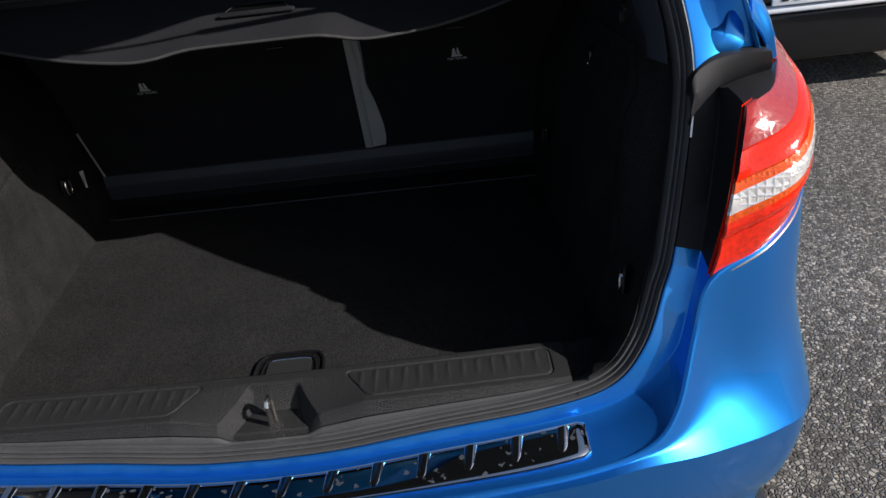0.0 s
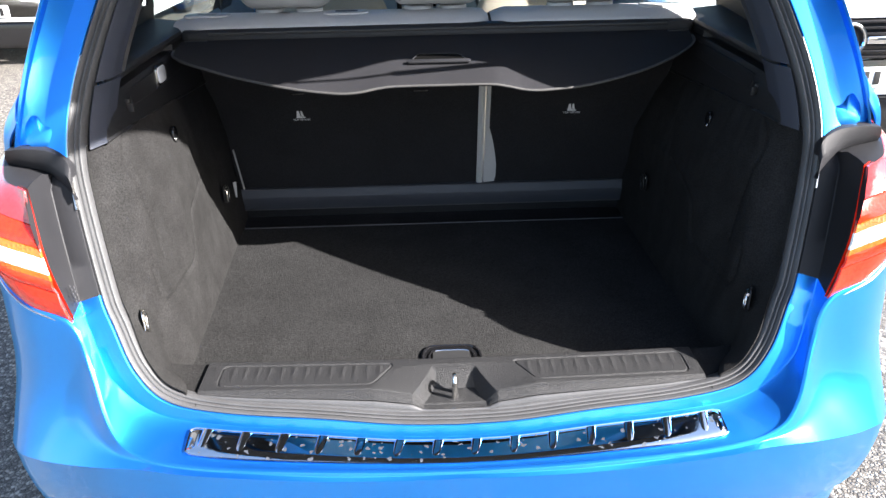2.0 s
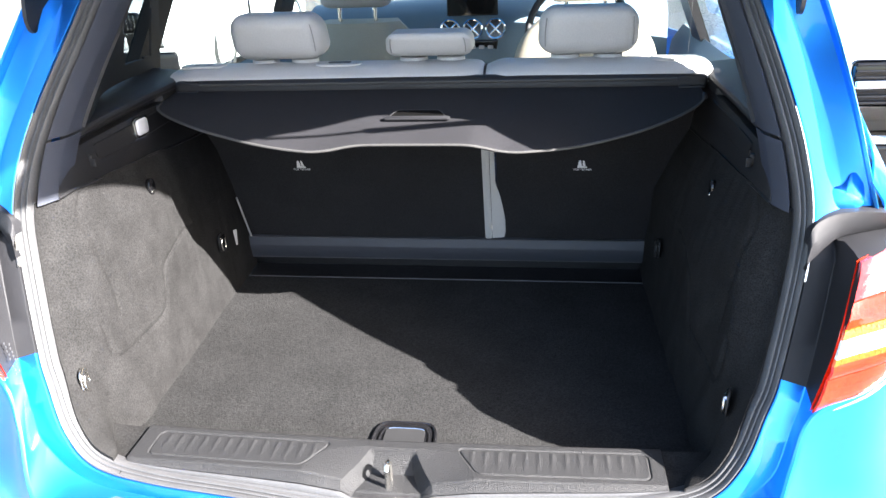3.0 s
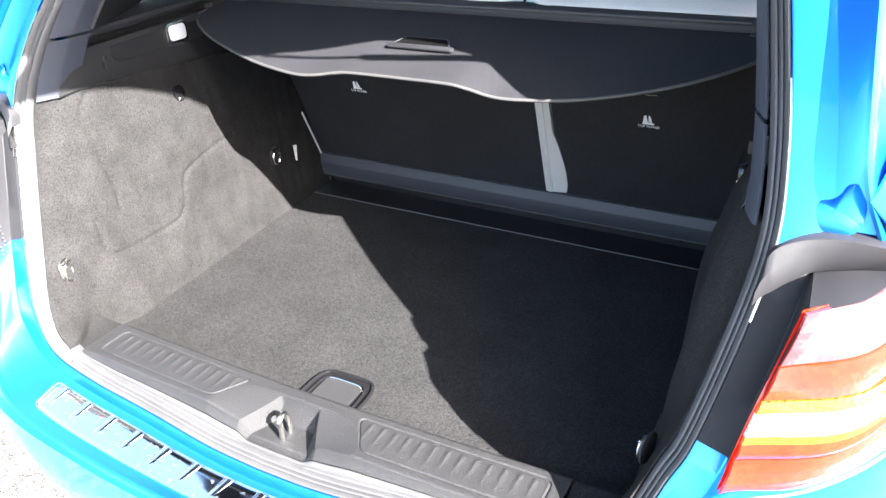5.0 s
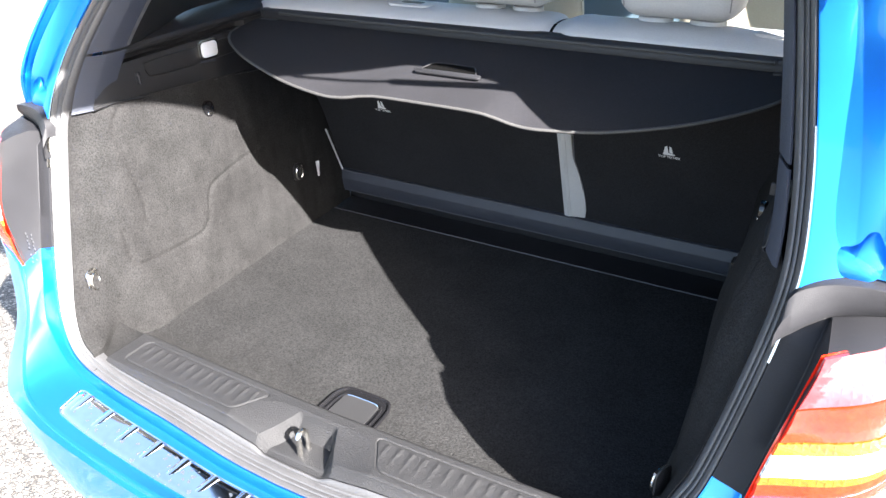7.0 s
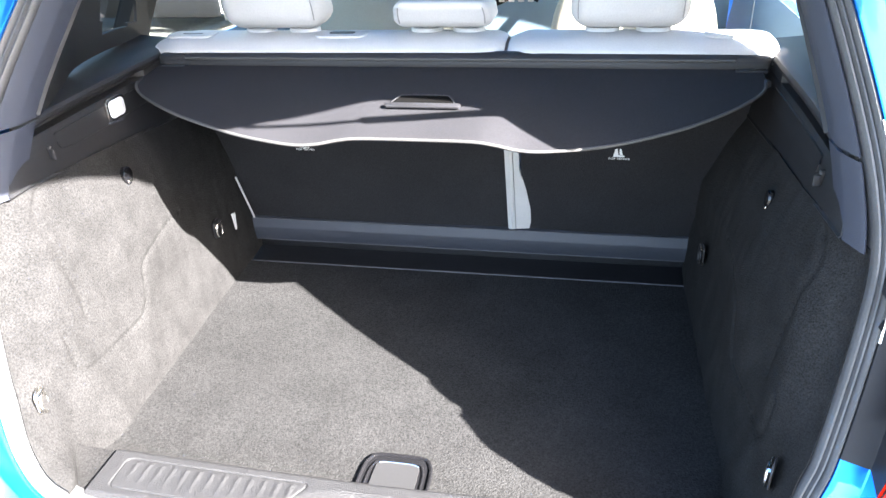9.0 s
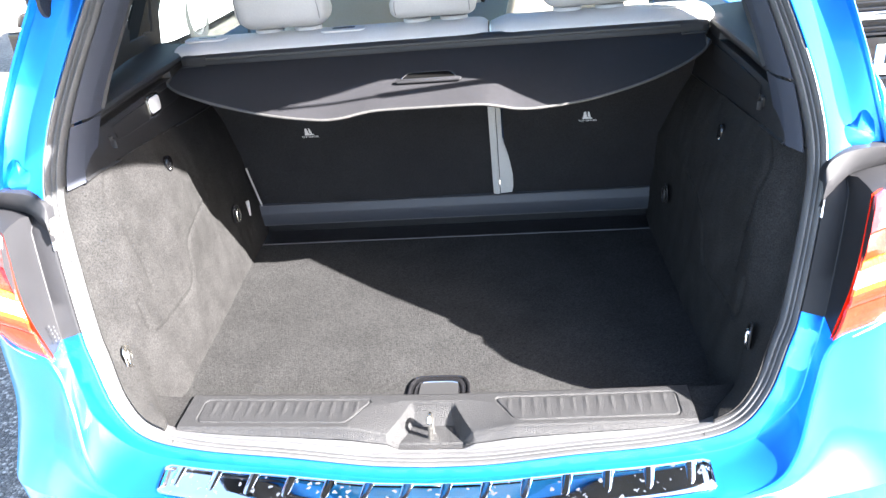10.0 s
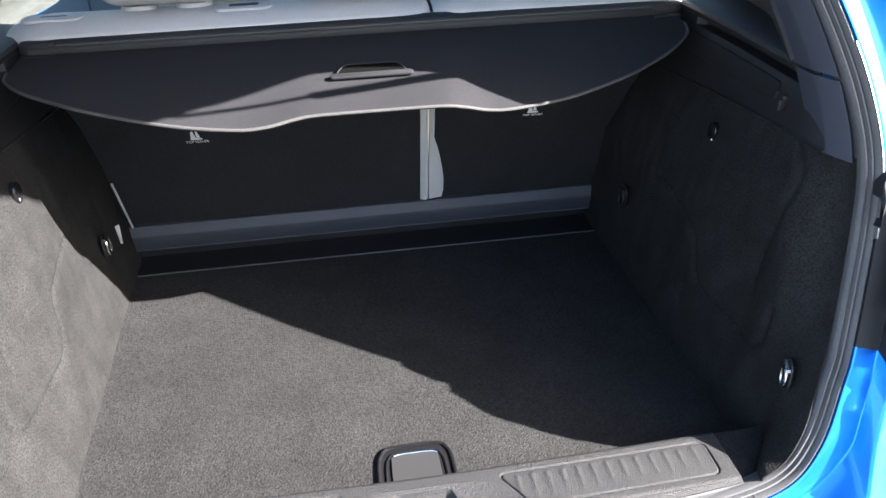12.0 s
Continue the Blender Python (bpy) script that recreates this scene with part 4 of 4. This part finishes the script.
part("bezel", tube([tuple(tilt @ Vector((q[0] * 1.03, q[1] * 1.03, .004))) for q in arch], .0016, 8), HOUSING, pull)
for c in cover.children_recursive:
    if c.parent is cover:
        c.location -= Vector((0, .55, 1.13))

# ---- rear seat ----
seat = empty("rear_seat", (0, .95, .40), label="split rear bench with pale grey vinyl and black carpeted backs", category="car seat")


def sb(x, z, d=0.0):
    """A point on the back of the rear seat, d metres towards the boot."""
    return (x, .850 - .352 * (z - .742) - d, z)


for a, b in ((-.565, .098), (.130, .575)):
    rows = [[sb(x, z, .0 + .006 * math.sin(math.pi * (x - a) / (b - a))) for x in np.linspace(a, b, 16)] for z in np.linspace(.735, 1.17, 16)]
    part("seat_back", slab(rows, (0, .05, .018)), CARPET_DARK, seat, "black carpeted rear of the seat back")
    rows = []
    a, b = (a, .111) if a < 0 else (.117, b)
    w = b - a
    for i, t in enumerate(np.linspace(0, 1, 44)):
        x = a - .02 * (a < 0) * (1 - t) + t * w
        e = min(1, min(t, 1 - t) * w / .035)
        e = math.sqrt(1 - (1 - e) ** 2)
        dip = .022 if min(t, 1 - t) * w > .05 else .009 + .013 * max(0, (min(t, 1 - t) * w - .012) / .038)
        prof = [(.675, 1.158 + dip), (.652, 1.162 + dip), (.640, 1.178 + .6 * dip), (.648, 1.200), (.675, 1.211), (.72, 1.213), (.77, 1.205), (.81, 1.175), (.82, 1.12)]
        c = np.array((.72, 1.16))
        rows.append([(x, *(c + (np.array(q) - c) * (.80 + .20 * e))) for q in prof])
    part("seat_top", grid(patch(rows[::3] + [rows[-1]], 44, 26)), VINYL, seat, "pale grey vinyl seat top", 60)
part("divider", slab([[sb(x, z, .010 - abs(x - .107) * .4) for x in (.097, .101, .107, .112, .1135)] for z in np.linspace(.742, 1.16, 12)], (0, .012, .004)), VINYL, seat, "pale grey vinyl edge in the seat split")
part("divider", slab([[sb(.1155 + f * (.011 + .022 * min(1, max(0, (.90 - z) / .10)) ** .6 - .004 * (z < .752)), z, .010 - .006 * f) for f in (0, .3, .6, .85, 1)] for z in np.linspace(.744, 1.16, 24)], (0, .012, .004)), VINYL, seat, "pale grey vinyl edge flaring at its foot")


def headrest(x, z0, w, h, d=.10, y=.735):
    """A padded block on two posts."""
    bm = box(w, d, h, min(h, d) * .33, pose(x, y, z0 + h / 2), 5)
    for v in bm.verts:
        f = (v.co.z - z0) / h
        v.co.x = x + (v.co.x - x) * (.94 + .06 * math.sin(math.pi * min(1, f + .1)))
        v.co.y -= .03 * f
    ob = part("headrest", bm, VINYL, seat, "pale grey vinyl headrest", 70)
    for s in (-1, 1):
        f = [(x + s * w * .43 * (.95 + .05 * math.sin(math.pi * min(1, k + .1))), y - d / 2 - .03 * k - .0004, z0 + h * k) for k in np.linspace(.22, .80, 8)]
        part("seam", tube(f, .0011, 6), SEAM_THREAD, ob)
        part("collar", prism([(.031 * math.cos(a), .026 * math.sin(a)) for a in np.linspace(0, 2 * math.pi, 20, endpoint=False)], .014, pose(x + s * w * .22, y + .002, 1.207), .004), VINYL, ob)


headrest(-.338, 1.222, .208, .100)
headrest(.327, 1.222, .206, .100)
headrest(-.005, 1.226, .185, .052)
for x, y, w in ((-.205, .70, .10), (.505, .70, .10), (-.515, .70, .10)):
    lev = part("release_lever", prism(rounded(w, .05, .018), .006, pose(x, y, 1.209), .002), VINYL, seat, "pale seat release bezel")
    if x == -.205:
        part("slot", prism(rounded(w * .5, .018, .006), .002, pose(x, y + .004, 1.2138)), DARK, lev)
    else:
        part("slot", prism(rounded(w * .42, .005, .002), .001, pose(x, y, 1.2146)), DARK, lev)
part("cushion", box(1.16, .50, .16, .05, pose(0, 1.12, .50)), VINYL, seat)
for c in seat.children_recursive:
    if c.parent is seat:
        c.location -= Vector((0, .95, .40))

part("edge_piping", tube([(-.523, .826 - .42 * (z - .748), z) for z in np.linspace(.748, .875, 8)], .0022, 8), VINYL, seat, "pale vinyl edge of the seat back")
part("belt_tab", prism([(-.0045, .018), (.0045, .018), (.0015, -.022), (-.0015, -.022)], .003, Matrix.Translation((-.519, .722, .790)) @ pose(0, 0, 0, 90, 0, 55)), VINYL, seat, "pale webbing tab")
for c in seat.children:
    if c.name.startswith(("edge_piping", "belt_tab")):
        c.location -= Vector((0, .95, .40))

# tether signs printed on the seat backs
def sign(x):
    m = Matrix.Translation(sb(x, .953, .0075)) @ pose(0, 0, 0, 90 + 19.4) @ Matrix.Scale(.88, 4)
    a = prism([(-.014, .002), (.012, .002), (.012, .005), (-.002, .008), (-.005, .026), (-.010, .024), (-.012, .010)], .0006, m)
    b = prism([(.000, .010), (.008, .007), (.004, .024), (.000, .026)], .0006, m)
    ob = part("seat_sign", join(a, b), ICON, seat, "white printed seat sign")
    ob.location -= Vector((0, .95, .40))
    cu = bpy.data.curves.new("lettering", "FONT")
    cu.body, cu.size, cu.align_x, cu.extrude = "TOP TETHER", .0085, "CENTER", .0002
    t = new("lettering", cu)
    t.data.materials.append(ICON)
    t.matrix_world = Matrix.Translation(Vector((0, -.95, -.40))) @ m @ Matrix.Translation((0, -.007, 0))
    t.parent = seat
    return ob


for x in (-.342, .330):
    sign(x)

for x in (-.342, -.045, .330):
    ob = part("tether_flap", box(.035, .002, .003, .0008, Matrix.Translation(sb(x, 1.02, .008))), GLOSS, seat)
    ob.location -= Vector((0, .95, .40))

# ---- front of the cabin ----
def front_seat(x):
    st = empty("front_seat", (x, 1.55, .30), label="cream vinyl front seat seen from behind", category="car seat")
    rows = []
    for z, w, y in ((.45, .22, 1.42), (.65, .24, 1.45), (.85, .245, 1.50), (1.05, .23, 1.545), (1.14, .20, 1.56), (1.20, .14, 1.575)):
        rows.append([(x + w * math.sin(a), y - .05 * math.cos(a) * (1 if abs(math.sin(a)) < .99 else .6), z) for a in np.linspace(-1.7, 1.7, 15)] +
                    [(x - w * .9 * math.sin(a), y + .09, z) for a in np.linspace(-1.3, 1.3, 7)])
    bm = grid(patch(rows, 24, 40), closed=True)
    bmesh.ops.holes_fill(bm, edges=[e for e in bm.edges if e.is_boundary])
    part("seat_back", bm, VINYL_BACK, st, sharp=60)
    part("headrest", box(.24, .10, .15, .035, pose(x, 1.585, 1.32), 4), VINYL, st)
    for s in (-1, 1):
        part("post", tube([(x + s * .06, 1.585, 1.17), (x + s * .06, 1.585, 1.27)], .006), STEEL, st)
    part("cushion", box(.48, .50, .16, .05, pose(x, 1.82, .50)), VINYL, st)
    for c in st.children_recursive:
        if c.parent is st:
            c.location -= Vector((x, 1.55, .30))


front_seat(-.37)
front_seat(.37)
dash = part("dashboard", grid(patch([[(-.72, 2.15, .85), (0, 2.10, .85), (.72, 2.15, .85)], [(-.72, 2.14, 1.02), (0, 2.08, 1.03), (.72, 2.14, 1.02)],
                                     [(-.72, 2.20, 1.16), (0, 2.14, 1.17), (.72, 2.20, 1.16)], [(-.72, 2.4, 1.18), (0, 2.35, 1.20), (.72, 2.4, 1.18)],
                                     [(-.72, 2.8, 1.06), (0, 2.85, 1.06), (.72, 2.8, 1.06)]], 24, 20), thick=.01), DASH, car, "slate dashboard with round vents")
for x in (-.125, -.035, .055):
    c = Matrix.Translation((x, 2.095, 1.102)) @ pose(0, 0, 0, 80)
    v = part("air_vent", tube([tuple(c @ Vector((.036 * math.cos(a), .036 * math.sin(a), 0))) for a in np.linspace(0, 2 * math.pi, 24, endpoint=False)], .006, 8, True), CHROME, dash)
    part("core", prism([(.034 * math.cos(a), .034 * math.sin(a)) for a in np.linspace(0, 2 * math.pi, 24, endpoint=False)], .004, c), GLOSS, v)
    for k in (45, 135):
        part("blade", box(.066, .008, .006, .002, c @ pose(0, 0, .006, 0, 0, k)), CHROME, v)
panel = part("control_panel", box(.20, .014, .055, .006, pose(-.035, 2.088, 1.035)), GLOSS, dash, "black control panel below the vents")
for k in range(5):
    part("button", box(.022, .006, .014, .003, pose(-.105 + .035 * k, 2.079, 1.035)), RIM, panel)
part("display", box(.20, .015, .12, .006, pose(-.035, 2.10, 1.212)), GLOSS, dash)
part("steering_wheel", tube([tuple(Matrix.Translation((.37, 1.98, 1.10)) @ pose(0, 0, 0, 65) @ Vector((.185 * math.cos(a), .185 * math.sin(a), 0))) for a in np.linspace(0, 2 * math.pi, 32, endpoint=False)], .014, 8, True), DARK, car)
part("cabin_floor", box(1.5, 1.9, .02, .0, pose(0, 1.9, .36)), DARK, car)
for s in (-1, 1):
    rows = [[(s * .79, y, .38), (s * .80, y, .7), (s * .77, y, .86), (s * .79, y, 1.0), (s * .83, y, 1.06)] for y in np.linspace(.78, 2.4, 10)]
    part("door_lining", grid(rows, thick=.01), DASH, car)

# ---- parked cars ----
def parked_car(place, turn, label, gz0, badge_on):
    c = empty("parked_car", place, label=label, category="car", group="cars parked in the yard")
    c.rotation_euler = (0, 0, radians(turn))
    w = .90
    rows = []
    for y, hw, z0, z1 in ((0, .62, .22, .60), (.03, .74, .20, .72), (.18, .84, .18, .82), (.6, .89, .18, .94), (1.1, .90, .18, 1.02), (1.2, .90, .18, 1.04), (2.6, .90, .18, 1.06), (3.8, .88, .18, 1.04), (4.3, .78, .22, .9)):
        rows.append([(-hw, y, z0), (-hw * 1.01, y, (z0 + z1) / 2), (-hw * .97, y, z1 - .06), (-hw * .80, y, z1 - .01), (0, y - .02, z1 + .01), (hw * .80, y, z1 - .01), (hw * .97, y, z1 - .06), (hw * 1.01, y, (z0 + z1) / 2), (hw, y, z0)])
    bm = grid(patch(rows, 40, 33))
    bmesh.ops.holes_fill(bm, edges=[e for e in bm.edges if e.is_boundary])
    part("body", bm, WHITE_PAINT, c, sharp=60)
    cab = [[(-.80, 1.05, 1.0), (0, .98, 1.02), (.80, 1.05, 1.0)], [(-.62, 1.75, 1.42), (0, 1.70, 1.45), (.62, 1.75, 1.42)]]
    part("windscreen", grid(patch(cab, 6, 8), thick=.005), GLOSS, c)
    cab = [[(-.62, 1.75, 1.42), (0, 1.70, 1.45), (.62, 1.75, 1.42)], [(-.64, 2.6, 1.46), (0, 2.6, 1.50), (.64, 2.6, 1.46)], [(-.62, 3.6, 1.38), (0, 3.6, 1.42), (.62, 3.6, 1.38)]]
    part("roof", grid(patch(cab, 10, 8), thick=.02), WHITE_PAINT, c)
    for s in (-1, 1):
        cab = [[(s * .86, 1.1, 1.0), (s * .88, 2.4, 1.03), (s * .86, 3.9, 1.0)], [(s * .64, 1.75, 1.42), (s * .66, 2.6, 1.46), (s * .62, 3.6, 1.38)]]
        part("side_glass", grid(patch(cab, 6, 8), thick=.005), GLOSS, c)
        part("headlight", grid(patch([[(s * .50, -.005, .62), (s * .70, .05, .66), (s * .85, .30, .74)], [(s * .50, .03, .70), (s * .70, .12, .76), (s * .84, .42, .84)]], 6, 10), thick=.03), CLEAR_LAMP, c)
    z0 = gz0
    if badge_on:
        g = part("grille", join(*[box(.92, .02, .012, .003, pose(0, -.035, z0 - .09 + .030 * k)) for k in range(7)], box(.96, .03, .22, .03, pose(0, -.015, z0))), GLOSS, c)
        part("bar", box(.36, .02, .040, .008, pose(-.28, -.05, z0)), CHROME, g)
        part("bar", box(.36, .02, .040, .008, pose(.28, -.05, z0)), CHROME, g)
        ring_pts = [(.085 * math.cos(a), -.062, z0 + .085 * math.sin(a)) for a in np.linspace(0, 2 * math.pi, 28, endpoint=False)]
        badge = part("badge", tube(ring_pts, .010, 8, True), CHROME, c, "round chrome grille badge")
        part("disc", prism([(.08 * math.cos(a), .08 * math.sin(a)) for a in np.linspace(0, 2 * math.pi, 28, endpoint=False)], .006, Matrix.Translation((0, -.055, z0)) @ pose(0, 0, 0, 90)), GLOSS, badge)
        for k in range(3):
            part("arm", box(.014, .008, .078, .003, Matrix.Translation((0, -.066, z0)) @ pose(0, 0, 0, 0, 120 * k) @ pose(0, 0, .04)), CHROME, badge)
    else:
        g = part("grille", box(.84, .03, .19, .05, pose(0, -.015, z0)), GLOSS, c)
        for k in range(19):
            part("slat", box(.009, .014, .15, .003, pose(-.37 + .041 * k, -.034, z0)), CHROME, g)
    pl = part("number_plate", box(.52, .012, .111, .004, pose(0, -.055, z0 - .195)), PLATE_WHITE, c)
    for k, x in enumerate((-.20, -.14, -.085, -.03, .075, .135, .195)):
        part("bar", box(.034, .004, .07, .001, pose(x, -.0625, z0 - .195)), PLATE_INK, pl)
    part("intake", box(1.5, .05, z0 - .46, .03, pose(0, -.005, (z0 - .46) / 2 + .17)), GLOSS, c)
    part("bumper_lip", box(1.45, .06, .035, .012, pose(0, -.02, z0 - .275)), WHITE_PAINT, c)
    for x in (-.80, .80):
        for y in (.85, 3.45):
            wheel(c, x, y, .32)
    return c


parked_car((2.17, 2.86, 0), 0, "white car parked nose-on with a round grille badge", .715, True)
parked_car((-4.15, 6.3, 0), 0, "white car parked nose-on with a slatted black grille", .71, False)
